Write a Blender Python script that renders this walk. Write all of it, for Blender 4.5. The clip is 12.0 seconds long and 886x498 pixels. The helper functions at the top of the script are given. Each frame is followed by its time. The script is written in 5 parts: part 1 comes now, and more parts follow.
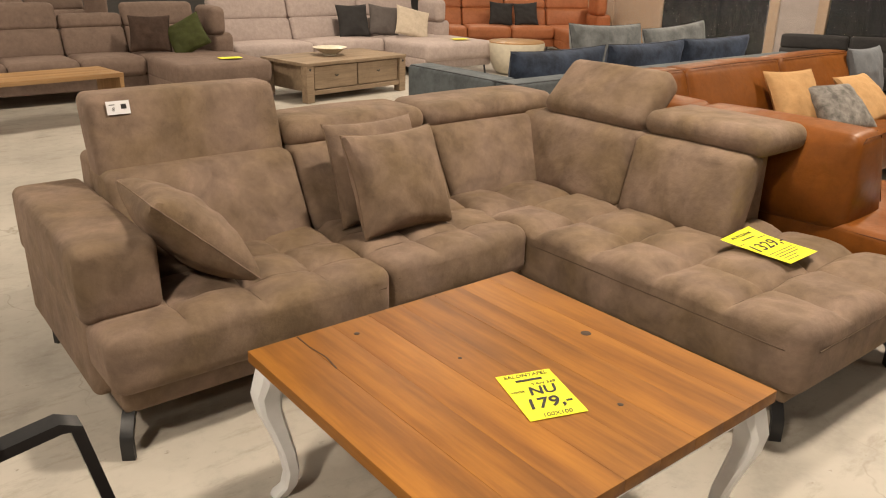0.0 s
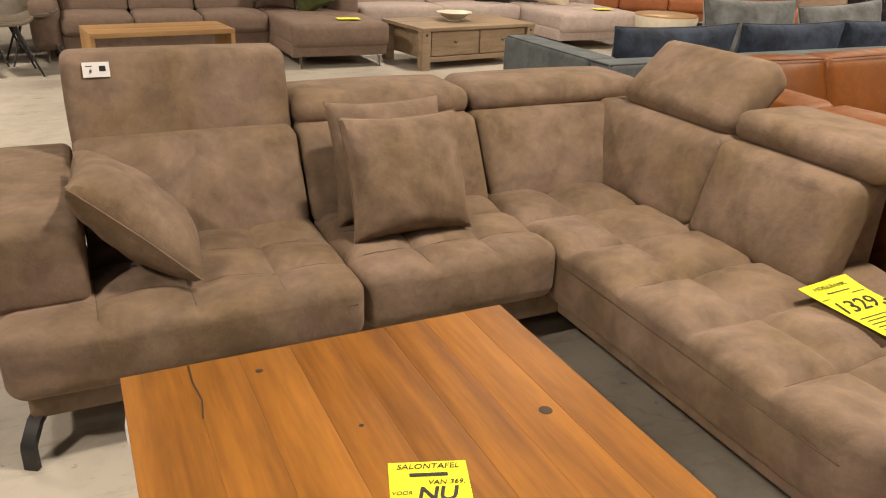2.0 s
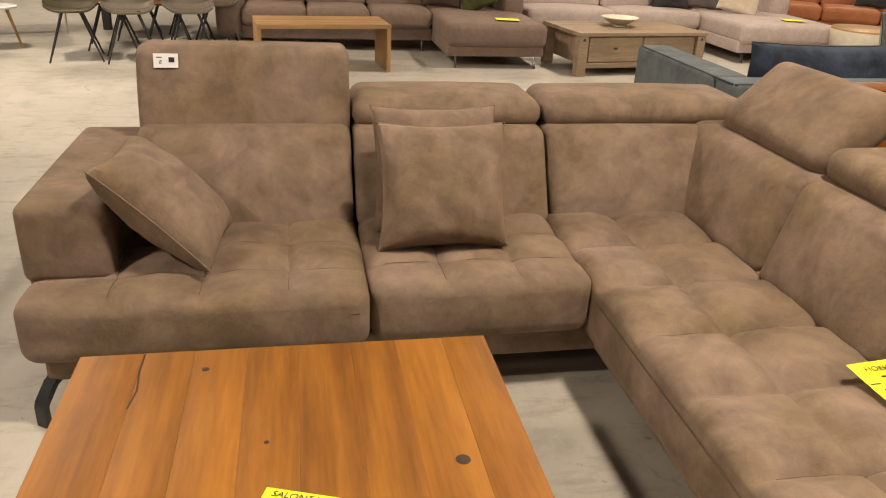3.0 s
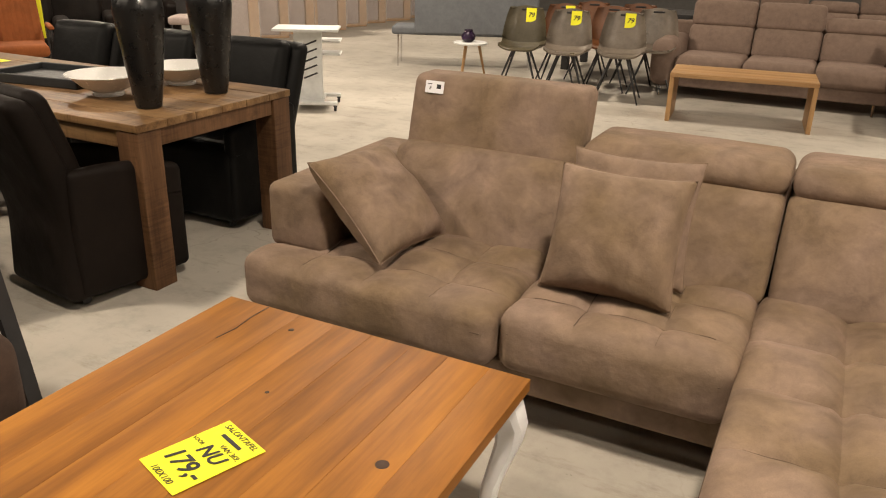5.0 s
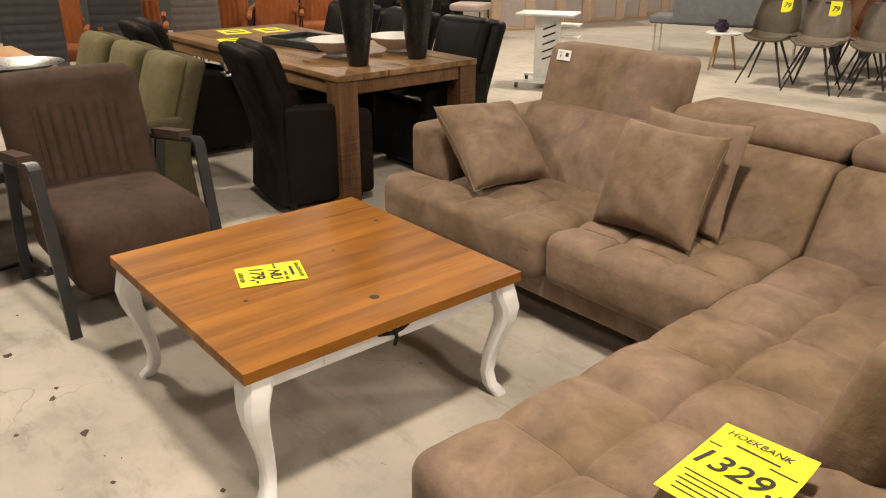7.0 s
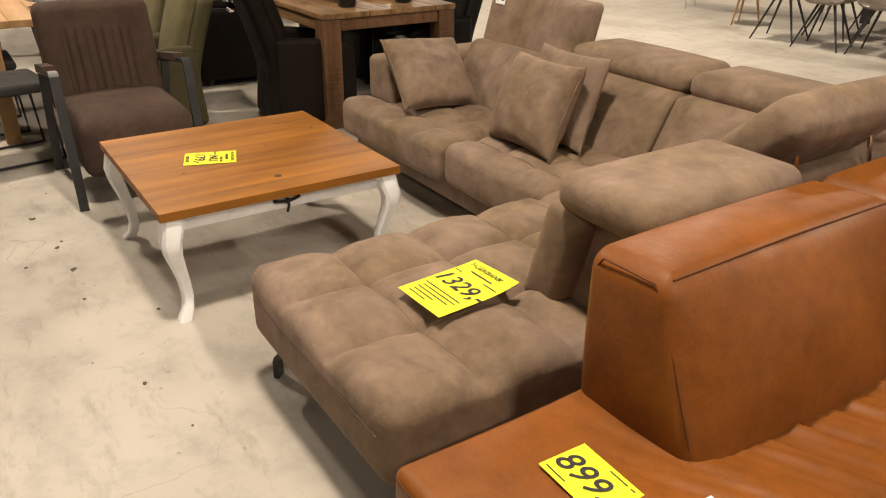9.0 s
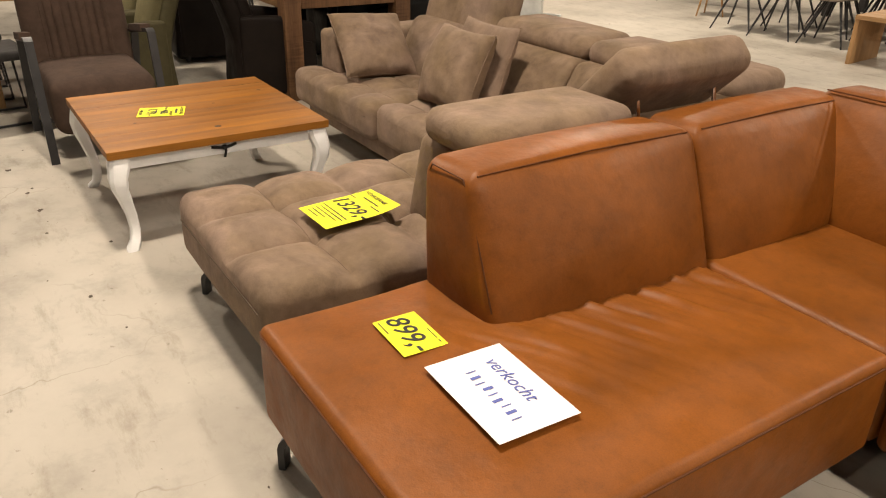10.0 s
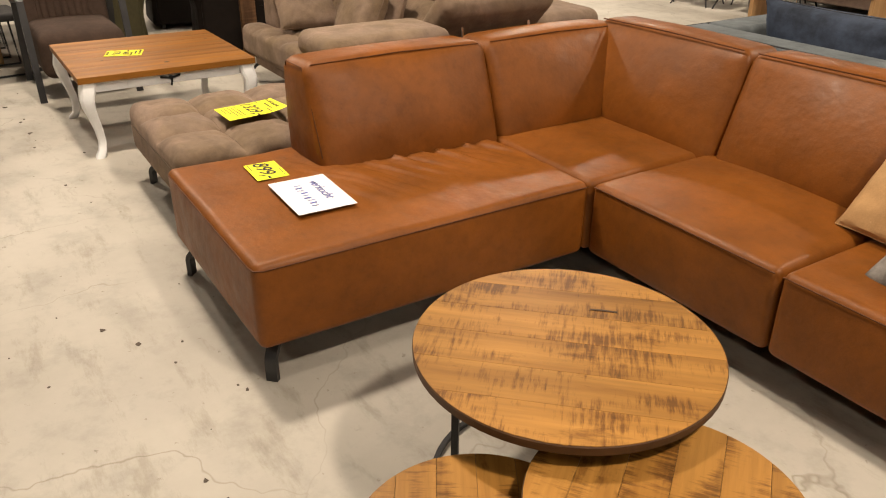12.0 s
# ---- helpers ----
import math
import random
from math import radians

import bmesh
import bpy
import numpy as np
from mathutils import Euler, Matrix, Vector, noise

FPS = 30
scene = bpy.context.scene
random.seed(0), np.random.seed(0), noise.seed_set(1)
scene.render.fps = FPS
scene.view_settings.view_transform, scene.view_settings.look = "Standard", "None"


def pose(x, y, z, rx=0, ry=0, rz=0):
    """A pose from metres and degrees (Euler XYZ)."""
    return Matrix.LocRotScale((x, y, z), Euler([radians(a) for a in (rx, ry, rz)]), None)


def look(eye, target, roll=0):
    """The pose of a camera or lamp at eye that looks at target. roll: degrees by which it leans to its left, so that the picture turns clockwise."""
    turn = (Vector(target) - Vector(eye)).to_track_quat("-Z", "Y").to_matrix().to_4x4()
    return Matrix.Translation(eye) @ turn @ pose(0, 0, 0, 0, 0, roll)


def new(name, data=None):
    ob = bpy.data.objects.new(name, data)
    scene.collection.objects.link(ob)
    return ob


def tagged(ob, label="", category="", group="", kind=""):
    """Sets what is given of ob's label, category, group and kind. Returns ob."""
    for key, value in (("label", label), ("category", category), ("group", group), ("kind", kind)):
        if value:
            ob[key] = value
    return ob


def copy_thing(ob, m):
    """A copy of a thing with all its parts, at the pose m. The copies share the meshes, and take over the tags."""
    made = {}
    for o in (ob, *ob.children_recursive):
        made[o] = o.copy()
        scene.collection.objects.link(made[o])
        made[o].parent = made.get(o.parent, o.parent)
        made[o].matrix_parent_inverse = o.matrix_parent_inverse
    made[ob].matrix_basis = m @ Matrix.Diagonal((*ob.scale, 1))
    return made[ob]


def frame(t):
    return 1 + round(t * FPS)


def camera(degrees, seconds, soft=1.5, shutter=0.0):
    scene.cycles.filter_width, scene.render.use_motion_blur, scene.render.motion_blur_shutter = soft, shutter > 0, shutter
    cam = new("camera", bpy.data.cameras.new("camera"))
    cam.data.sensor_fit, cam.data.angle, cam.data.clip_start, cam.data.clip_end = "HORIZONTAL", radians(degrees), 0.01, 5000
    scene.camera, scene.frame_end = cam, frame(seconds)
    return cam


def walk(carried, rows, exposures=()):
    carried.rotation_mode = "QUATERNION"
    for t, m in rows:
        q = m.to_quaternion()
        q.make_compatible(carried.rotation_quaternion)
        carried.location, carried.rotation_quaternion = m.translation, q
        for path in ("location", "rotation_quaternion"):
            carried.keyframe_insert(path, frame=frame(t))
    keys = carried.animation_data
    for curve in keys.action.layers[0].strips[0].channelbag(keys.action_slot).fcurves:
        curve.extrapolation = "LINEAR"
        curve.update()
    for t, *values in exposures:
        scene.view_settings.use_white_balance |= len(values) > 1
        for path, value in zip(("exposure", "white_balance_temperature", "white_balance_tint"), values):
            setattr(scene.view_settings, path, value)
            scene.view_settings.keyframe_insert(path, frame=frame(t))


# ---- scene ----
cam = camera(60.0, 12.0, soft=1.1)
PATH = [
    (0, (0.332, 0.246, 1.496), (1.5, 1.709, 0.791), 1.1),
    (0.5, (0.385, 0.309, 1.486), (1.529, 1.785, 0.768), 1.3),
    (1, (0.534, 0.345, 1.48), (1.615, 1.858, 0.743), 1.6),
    (1.5, (0.806, 0.36, 1.483), (1.779, 1.93, 0.716), 1.9),
    (2, (1.085, 0.396, 1.47), (1.898, 2.042, 0.678), 2.3),
    (2.5, (1.34, 0.416, 1.481), (1.947, 2.142, 0.673), 2.6),
    (3, (1.627, 0.347, 1.503), (1.986, 2.138, 0.689), 2.8),
    (3.2, (1.73, 0.328, 1.507), (1.978, 2.14, 0.699), 2.7),
    (4.8, (2.552, 0.432, 1.533), (1.799, 2.123, 0.776), 1.9),
    (5, (2.649, 0.41, 1.52), (1.819, 2.07, 0.775), 1.5),
    (5.5, (2.888, 0.302, 1.517), (1.82, 1.822, 0.776), 1.4),
    (6, (3.159, 0.302, 1.53), (1.936, 1.7, 0.789), 1.6),
    (6.5, (3.426, 0.362, 1.519), (2.094, 1.653, 0.773), 1.0),
    (7, (3.69, 0.364, 1.512), (2.279, 1.556, 0.745), 0.2),
    (8.8, (4.668, 0.521, 1.526), (3.15, 1.516, 0.686), 0.7),
    (9, (4.751, 0.515, 1.564), (3.249, 1.509, 0.695), 0.6),
    (9.5, (5.049, 0.553, 1.531), (3.539, 1.541, 0.67), 1.0),
    (10, (5.364, 0.584, 1.525), (3.857, 1.567, 0.651), 1.2),
    (10.5, (5.683, 0.562, 1.525), (4.187, 1.548, 0.636), 1.4),
    (11, (6.015, 0.577, 1.521), (4.525, 1.559, 0.619), 1.3),
    (11.5, (6.312, 0.58, 1.531), (4.821, 1.556, 0.623), 1.0),
    (12, (6.614, 0.513, 1.538), (5.111, 1.476, 0.635), 0.5),
]
walk(cam, [(t, look(eye, target, roll)) for t, eye, target, roll in PATH])

# ---- light: hall lamps under the ceiling, set out in rows ----
world = bpy.data.worlds.new("hall_air")
scene.world = world
world.use_nodes = True
world.node_tree.nodes["Background"].inputs[0].default_value = (0.9, 0.95, 1.0, 1)
world.node_tree.nodes["Background"].inputs[1].default_value = 0.002

HALL_X0, HALL_X1, HALL_Y0, HALL_Y1, HALL_H = -9.0, 14.5, -5.0, 19.0, 4.6
LAMP_POWER = 132.0
LAMP_SPOTS = [(x, y) for y in (-2.2, 2.2, 7.2, 12.6) for x in (-6.4, -1.3, 5.6, 11.0)]
LAMP_SPOTS[5] = (-1.7, 0.5)
LAMP_SPOTS[6] = (3.0, 1.3)
# share of the full power for each lamp
LAMP_SHARE = {0: 0.5, 1: 0.12, 2: 0.3, 3: 0.6, 5: 1.42, 6: 1.5, 7: 1.5, 8: 1.5, 9: 1.6, 10: 1.35}
LAMP_SPOTS[7] = (7.6, 2.2)


# ---- materials ----
def mat(name, rough=0.6, metal=0.0, spec=0.5):
    m = bpy.data.materials.new(name)
    m.use_nodes = True
    nt = m.node_tree
    b = nt.nodes["Principled BSDF"]
    b.inputs["Roughness"].default_value = rough
    b.inputs["Metallic"].default_value = metal
    b.inputs["Specular IOR Level"].default_value = spec
    return m, nt, b


def nd(nt, kind, **kw):
    n = nt.nodes.new(kind)
    for k, v in kw.items():
        n.inputs[k].default_value = v
    return n


def coords(nt, scale=(1, 1, 1), shift=True):
    tc = nt.nodes.new("ShaderNodeTexCoord")
    mp = nt.nodes.new("ShaderNodeMapping")
    mp.inputs["Scale"].default_value = scale
    nt.links.new(tc.outputs["Object"], mp.inputs["Vector"])
    if shift:
        info = nt.nodes.new("ShaderNodeObjectInfo")
        mul = nt.nodes.new("ShaderNodeMath")
        mul.operation = "MULTIPLY"
        mul.inputs[1].default_value = 37.0
        nt.links.new(info.outputs["Random"], mul.inputs[0])
        nt.links.new(mul.outputs[0], mp.inputs["Location"])
    return mp.outputs["Vector"]


def noise_tex(nt, vec, scale, detail=4.0, rough=0.55):
    n = nd(nt, "ShaderNodeTexNoise", Scale=scale, Detail=detail, Roughness=rough)
    nt.links.new(vec, n.inputs["Vector"])
    return n.outputs["Fac"]


def ramp(nt, fac, stops):
    r = nt.nodes.new("ShaderNodeValToRGB")
    el = r.color_ramp.elements
    while len(el) < len(stops):
        el.new(0.5)
    for e, (p, c) in zip(el, stops):
        e.position, e.color = p, (*c, 1)
    nt.links.new(fac, r.inputs["Fac"])
    return r.outputs["Color"]


def mix(nt, a, b, fac=0.5, mode="MULTIPLY"):
    n = nt.nodes.new("ShaderNodeMix")
    n.data_type, n.blend_type = "RGBA", mode
    for sock, val in ((n.inputs[6], a), (n.inputs[7], b)):
        if isinstance(val, tuple):
            sock.default_value = (*val, 1)
        else:
            nt.links.new(val, sock)
    if isinstance(fac, float):
        n.inputs[0].default_value = fac
    else:
        nt.links.new(fac, n.inputs[0])
    return n.outputs[2]


def bump(nt, b, fac, strength=0.2, dist=0.002, chain=None):
    n = nd(nt, "ShaderNodeBump", Strength=strength, Distance=dist)
    nt.links.new(fac, n.inputs["Height"])
    if chain is not None:
        nt.links.new(chain, n.inputs["Normal"])
    nt.links.new(n.outputs["Normal"], b.inputs["Normal"])
    return n.outputs["Normal"]


def gray(v):
    return (v, v, v)


def tint(c, k):
    return tuple(min(1.0, x * k) for x in c)


def fabric(name, c, rough=0.85, cloud=0.22, cloud_scale=5.0, weave=900.0, sheen=0.25, relief=0.25):
    """Cloth or suede: rubbed clouds in the pile, fine nap."""
    m, nt, b = mat(name, rough, 0, 0.3)
    v = coords(nt)
    big = ramp(nt, noise_tex(nt, v, cloud_scale, 5, 0.6), [(0.33, tint(c, 1 - cloud)), (0.5, c), (0.68, tint(c, 1 + cloud))])
    fine = ramp(nt, noise_tex(nt, v, weave * 0.35, 2), [(0.3, gray(0.86)), (0.7, gray(1.0))])
    mott = ramp(nt, noise_tex(nt, v, 24, 5, 0.65), [(0.32, gray(0.80)), (0.62, gray(1.06))])
    big = mix(nt, big, mott, 0.5)
    nt.links.new(mix(nt, big, fine, 1.0), b.inputs["Base Color"])
    b.inputs["Sheen Weight"].default_value = sheen
    b.inputs["Sheen Roughness"].default_value = 0.5
    b.inputs["Sheen Tint"].default_value = (*tint(c, 2.2), 1)
    first = bump(nt, b, noise_tex(nt, v, 11, 4), 0.45, 0.014)
    bump(nt, b, noise_tex(nt, v, weave * 0.5, 2), relief, 0.001, first)
    return m


def suede(name, olive, rose):
    """Microsuede: brushed patches where the nap lies one way or the other; olive and rose tints paint in two light
    colours.
    """
    m, nt, b = mat(name, 0.84, 0, 0.25)
    v = coords(nt)
    warp = nd(nt, "ShaderNodeTexNoise", Scale=3.0, Detail=3.0)
    nt.links.new(v, warp.inputs["Vector"])
    add = nt.nodes.new("ShaderNodeVectorMath")
    add.operation = "MULTIPLY_ADD"
    add.inputs[1].default_value = (0.22, 0.22, 0.22)
    nt.links.new(warp.outputs["Color"], add.inputs[0])
    nt.links.new(v, add.inputs[2])
    w = add.outputs[0]
    mid = tuple((p + q) / 2 for p, q in zip(olive, rose))
    # olive to rose drift stands in for differently coloured lamplight
    big = ramp(nt, noise_tex(nt, w, 3.4, 3, 0.5), [(0.34, olive), (0.5, mid), (0.66, rose)])
    brushed = ramp(nt, noise_tex(nt, w, 9.0, 4, 0.55), [(0.35, gray(0.72)), (0.46, gray(0.88)), (0.56, gray(1.0)), (0.66, gray(1.12))])
    small = ramp(nt, noise_tex(nt, w, 34.0, 5, 0.7), [(0.32, gray(0.78)), (0.62, gray(1.08))])
    grain = ramp(nt, noise_tex(nt, v, 420.0, 2), [(0.3, gray(0.80)), (0.7, gray(1.08))])
    col = mix(nt, mix(nt, big, brushed, 0.9), small, 0.5)
    nt.links.new(mix(nt, col, grain, 0.8), b.inputs["Base Color"])
    b.inputs["Sheen Weight"].default_value = 0.16
    b.inputs["Sheen Roughness"].default_value = 0.45
    b.inputs["Sheen Tint"].default_value = (*tint(rose, 2.2), 1)
    first = bump(nt, b, noise_tex(nt, v, 10, 4), 0.55, 0.016)
    bump(nt, b, noise_tex(nt, v, 450, 2), 0.3, 0.001, first)
    return m


def leather(name, c, rough=0.42, cloud=0.2, spec=0.28):
    m, nt, b = mat(name, rough, 0, spec)
    v = coords(nt)
    big = ramp(nt, noise_tex(nt, v, 3.2, 6, 0.62), [(0.3, tint(c, 1 - cloud)), (0.5, c), (0.72, tint(c, 1 + cloud))])
    pores = ramp(nt, noise_tex(nt, v, 300, 3), [(0.3, gray(0.74)), (0.6, gray(1.0))])
    scuff = ramp(nt, noise_tex(nt, v, 21, 6, 0.7), [(0.34, gray(0.74)), (0.5, gray(1.0)), (0.68, gray(1.1))])
    big = mix(nt, big, scuff, 0.55)
    nt.links.new(mix(nt, big, pores, 0.75), b.inputs["Base Color"])
    r = ramp(nt, noise_tex(nt, v, 9, 4), [(0.3, gray(rough - 0.06)), (0.7, gray(rough + 0.1))])
    nt.links.new(r, b.inputs["Roughness"])
    vor = nd(nt, "ShaderNodeTexVoronoi", Scale=260.0)
    nt.links.new(v, vor.inputs["Vector"])
    first = bump(nt, b, noise_tex(nt, v, 8, 5), 0.45, 0.012)
    bump(nt, b, vor.outputs["Distance"], 0.12, 0.0008, first)
    return m


def wood(name, dark, light, along="y", scale=1.0, rough=0.42, saw=0.0, vary=0.25, streak=0.5):
    """Planed wood with its grain along one axis; saw: marks across the grain."""
    m, nt, b = mat(name, rough, 0, 0.3)
    long_, cross = 1.2 * scale, 16.0 * scale
    sc = {"x": (long_, cross, cross), "y": (cross, long_, cross), "z": (cross, cross, long_)}[along]
    v = coords(nt, sc)
    g = ramp(nt, noise_tex(nt, v, 1.4, 7, 0.62), [(0.28, dark), (0.52, tuple((p + q) / 2 for p, q in zip(dark, light))), (0.75, light)])
    v2 = coords(nt, tuple(s * 5 for s in sc))
    fine = ramp(nt, noise_tex(nt, v2, 2.0, 4), [(0.35, gray(0.72)), (0.6, gray(1.0))])
    col = mix(nt, g, fine, streak)
    v3 = coords(nt)
    patch = ramp(nt, noise_tex(nt, v3, 2.6, 4), [(0.3, gray(0.78)), (0.65, gray(1.05))])
    col = mix(nt, col, patch, 0.7)
    if saw:
        scx = {"x": (95, 9, 9), "y": (9, 95, 9), "z": (3.5, 3.5, 70)}[along]
        marks = noise_tex(nt, coords(nt, scx), 1.0, 5, 0.7)
        where = noise_tex(nt, coords(nt, (3.2, 7, 3) if along == "x" else (7, 3.2, 3)), 1.5, 3)
        mm = nt.nodes.new("ShaderNodeMath")
        mm.operation = "MULTIPLY"
        nt.links.new(marks, mm.inputs[0])
        nt.links.new(where, mm.inputs[1])
        col = mix(nt, col, ramp(nt, mm.outputs[0], [(0.25, gray(1.0)), (0.36, (0.42, 0.36, 0.3))]), saw)
        worn = ramp(nt, noise_tex(nt, coords(nt, (2.2, 6, 3) if along == "x" else (6, 2.2, 3)), 2.2, 5, 0.7), [(0.33, (0.45, 0.38, 0.30)), (0.43, gray(1.0))])
        col = mix(nt, col, worn, saw * 0.75)
    info = nt.nodes.new("ShaderNodeObjectInfo")
    per = ramp(nt, info.outputs["Random"], [(0.0, gray(1 - vary)), (1.0, gray(1.0))])
    nt.links.new(mix(nt, col, per, 1.0), b.inputs["Base Color"])
    bump(nt, b, noise_tex(nt, v2, 2.0, 4), 0.18, 0.001)
    return m


def plain(name, c, rough=0.5, metal=0.0, vary=0.12, relief=0.05):
    m, nt, b = mat(name, rough, metal)
    v = coords(nt)
    nt.links.new(ramp(nt, noise_tex(nt, v, 14, 5), [(0.3, tint(c, 1 - vary)), (0.7, tint(c, 1 + vary * 0.5))]), b.inputs["Base Color"])
    r = ramp(nt, noise_tex(nt, v, 40, 3), [(0.3, gray(max(0.05, rough - 0.06))), (0.7, gray(min(1, rough + 0.08)))])
    nt.links.new(r, b.inputs["Roughness"])
    bump(nt, b, noise_tex(nt, v, 90, 3), relief, 0.001)
    return m


def concrete():
    m, nt, b = mat("power_floated_concrete", 0.55, 0, 0.3)
    v = coords(nt, shift=False)
    base = ramp(nt, noise_tex(nt, v, 0.55, 8, 0.62), [(0.3, (0.33, 0.302, 0.260)), (0.5, (0.445, 0.413, 0.360)), (0.7, (0.52, 0.488, 0.435))])
    mid = ramp(nt, noise_tex(nt, v, 4.5, 7, 0.7), [(0.3, gray(0.72)), (0.5, gray(0.97)), (0.62, gray(1.0))])
    col = mix(nt, base, mid, 0.8)
    smear = ramp(nt, noise_tex(nt, coords(nt, (1.0, 3.2, 1.0), False), 2.6, 7, 0.72), [(0.34, (0.66, 0.63, 0.58)), (0.46, gray(1.0))])
    col = mix(nt, col, smear, 0.6)
    spots = ramp(nt, noise_tex(nt, v, 23, 4, 0.6), [(0.27, (0.35, 0.31, 0.26)), (0.33, gray(1.0))])
    col = mix(nt, col, spots, 0.55)
    warp = nd(nt, "ShaderNodeTexNoise", Scale=2.2, Detail=4.0)
    nt.links.new(v, warp.inputs["Vector"])
    add = nt.nodes.new("ShaderNodeVectorMath")
    add.operation = "MULTIPLY_ADD"
    add.inputs[1].default_value = (0.5, 0.5, 0.5)
    nt.links.new(warp.outputs["Color"], add.inputs[0])
    nt.links.new(v, add.inputs[2])
    crk = nd(nt, "ShaderNodeTexVoronoi", Scale=0.8)
    crk.feature = "DISTANCE_TO_EDGE"
    nt.links.new(add.outputs[0], crk.inputs["Vector"])
    line = ramp(nt, crk.outputs["Distance"], [(0.0, (0.6, 0.56, 0.5)), (0.0035, gray(1.0))])
    fade = ramp(nt, noise_tex(nt, v, 1.1, 3), [(0.45, gray(0.0)), (0.62, gray(0.8))])
    col = mix(nt, col, line, fade)
    nt.links.new(col, b.inputs["Base Color"])
    r = ramp(nt, noise_tex(nt, v, 1.7, 6, 0.65), [(0.3, gray(0.46)), (0.7, gray(0.66))])
    nt.links.new(r, b.inputs["Roughness"])
    bump(nt, b, noise_tex(nt, v, 30, 5), 0.08, 0.002)
    return m


def plastic_film(name):
    m, nt, b = mat(name, 0.18, 0, 0.6)
    v = coords(nt, (3, 3, 1))
    b.inputs["Base Color"].default_value = (0.8, 0.8, 0.8, 1)
    b.inputs["Alpha"].default_value = 0.2
    bump(nt, b, noise_tex(nt, v, 9, 6, 0.7), 0.9, 0.02)
    return m


def black_film(name):
    m, nt, b = mat(name, 0.16, 0, 0.7)
    b.inputs["Base Color"].default_value = (0.012, 0.012, 0.013, 1)
    bump(nt, b, noise_tex(nt, coords(nt, (4, 4, 1.0)), 2.2, 7, 0.7), 1.0, 0.12)
    return m


def glow(name, c, strength):
    m, nt, b = mat(name, 0.5)
    b.inputs["Emission Color"].default_value = (*c, 1)
    b.inputs["Emission Strength"].default_value = strength
    return m


M_FLOOR = concrete()
# walls and ceiling are coloured dark to hold back bounced fill light
M_WALL = plain("painted_panel_wall", (0.12, 0.115, 0.11), 0.7)
M_DARKWALL = plain("dark_low_bounce_wall", (0.05, 0.05, 0.05), 0.9)
M_CEIL = plain("dark_low_bounce_ceiling", (0.07, 0.07, 0.07), 0.8)
# the two tints carry the colour shift of mixed lamplight
M_SUEDE = suede("taupe_microsuede", (0.194, 0.135, 0.083), (0.242, 0.172, 0.131))
M_SEAM = fabric("taupe_stitching", (0.105, 0.071, 0.046), 0.9, 0.1, 5, 900, 0.0)
M_COGNAC = leather("cognac_leather", (0.202, 0.064, 0.0085), 0.45, 0.24, 0.26)
M_COGNAC_SEAM = leather("cognac_piping", (0.095, 0.029, 0.006), 0.6, 0.1)
M_BLACK = plain("black_powder_coat", (0.018, 0.018, 0.02), 0.42)
M_BLACKCLOTH = plain("black_lining", (0.012, 0.012, 0.012), 0.95)
M_PINE = wood("stained_pine", (0.150, 0.053, 0.007), (0.42, 0.172, 0.022), "y", 0.55, 0.50, 0, 0.08, 0.4)
M_PINE.node_tree.nodes["Principled BSDF"].inputs["Specular IOR Level"].default_value = 0.28
M_KNOT = plain("knot", (0.035, 0.015, 0.006), 0.6)
M_WHITEPAINT = plain("white_distressed_paint", (0.84, 0.85, 0.87), 0.5, 0, 0.08, 0.15)
M_MANGO = wood("mango_wood", (0.25, 0.108, 0.018), (0.60, 0.30, 0.068), "x", 0.5, 0.45, 1.0, 0.25, 0.4)
M_EDGE = wood("bark_brown_edge", (0.07, 0.035, 0.015), (0.14, 0.07, 0.03), "x", 1.0, 0.6)
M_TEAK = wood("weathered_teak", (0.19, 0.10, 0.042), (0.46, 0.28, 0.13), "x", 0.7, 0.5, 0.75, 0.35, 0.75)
# about half as bright as the tabletop teak; for legs and end aprons
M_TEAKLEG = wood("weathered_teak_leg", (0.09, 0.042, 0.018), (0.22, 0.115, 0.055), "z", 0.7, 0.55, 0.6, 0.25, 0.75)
M_OAK = wood("light_oak", (0.36, 0.20, 0.085), (0.56, 0.35, 0.17), "x", 0.7, 0.45, 0, 0.12, 0.4)
M_OAKLEG = wood("light_oak_leg", (0.34, 0.19, 0.08), (0.52, 0.32, 0.15), "z", 0.7, 0.45, 0, 0.12, 0.4)
M_GREYOAK = wood("greyed_oak", (0.26, 0.185, 0.12), (0.42, 0.315, 0.215), "x", 0.7, 0.6, 0.2, 0.15, 0.5)
M_TAUPE2 = fabric("rose_taupe_cloth", (0.20, 0.142, 0.113), 0.85, 0.1, 6, 900, 0.15)
M_PALE = fabric("pale_greige_cloth", (0.45, 0.37, 0.34), 0.85, 0.06, 6, 900, 0.15)
M_TERRA = leather("terracotta_leather", (0.38, 0.135, 0.055), 0.5, 0.12)
M_BLUE = fabric("washed_blue_velvet", (0.034, 0.046, 0.074), 0.8, 0.5, 6, 900, 0.5)
M_BLUEGREY = fabric("grey_blue_velvet", (0.16, 0.168, 0.170), 0.8, 0.35, 6, 900, 0.45)
M_DENIM = fabric("slate_cloth", (0.11, 0.125, 0.135), 0.85, 0.25, 6, 900, 0.3)
M_PIPING = fabric("dark_piping", (0.035, 0.035, 0.04), 0.8, 0.1)
M_BROWNCLOTH = fabric("brown_suede_cloth", (0.058, 0.035, 0.025), 0.88, 0.22, 6, 900, 0.06)
M_STEEL = plain("dark_brushed_steel", (0.055, 0.055, 0.058), 0.35, 0.6)
M_ESPRESSO = leather("espresso_leather", (0.0075, 0.0048, 0.0036), 0.6, 0.3, 0.14)
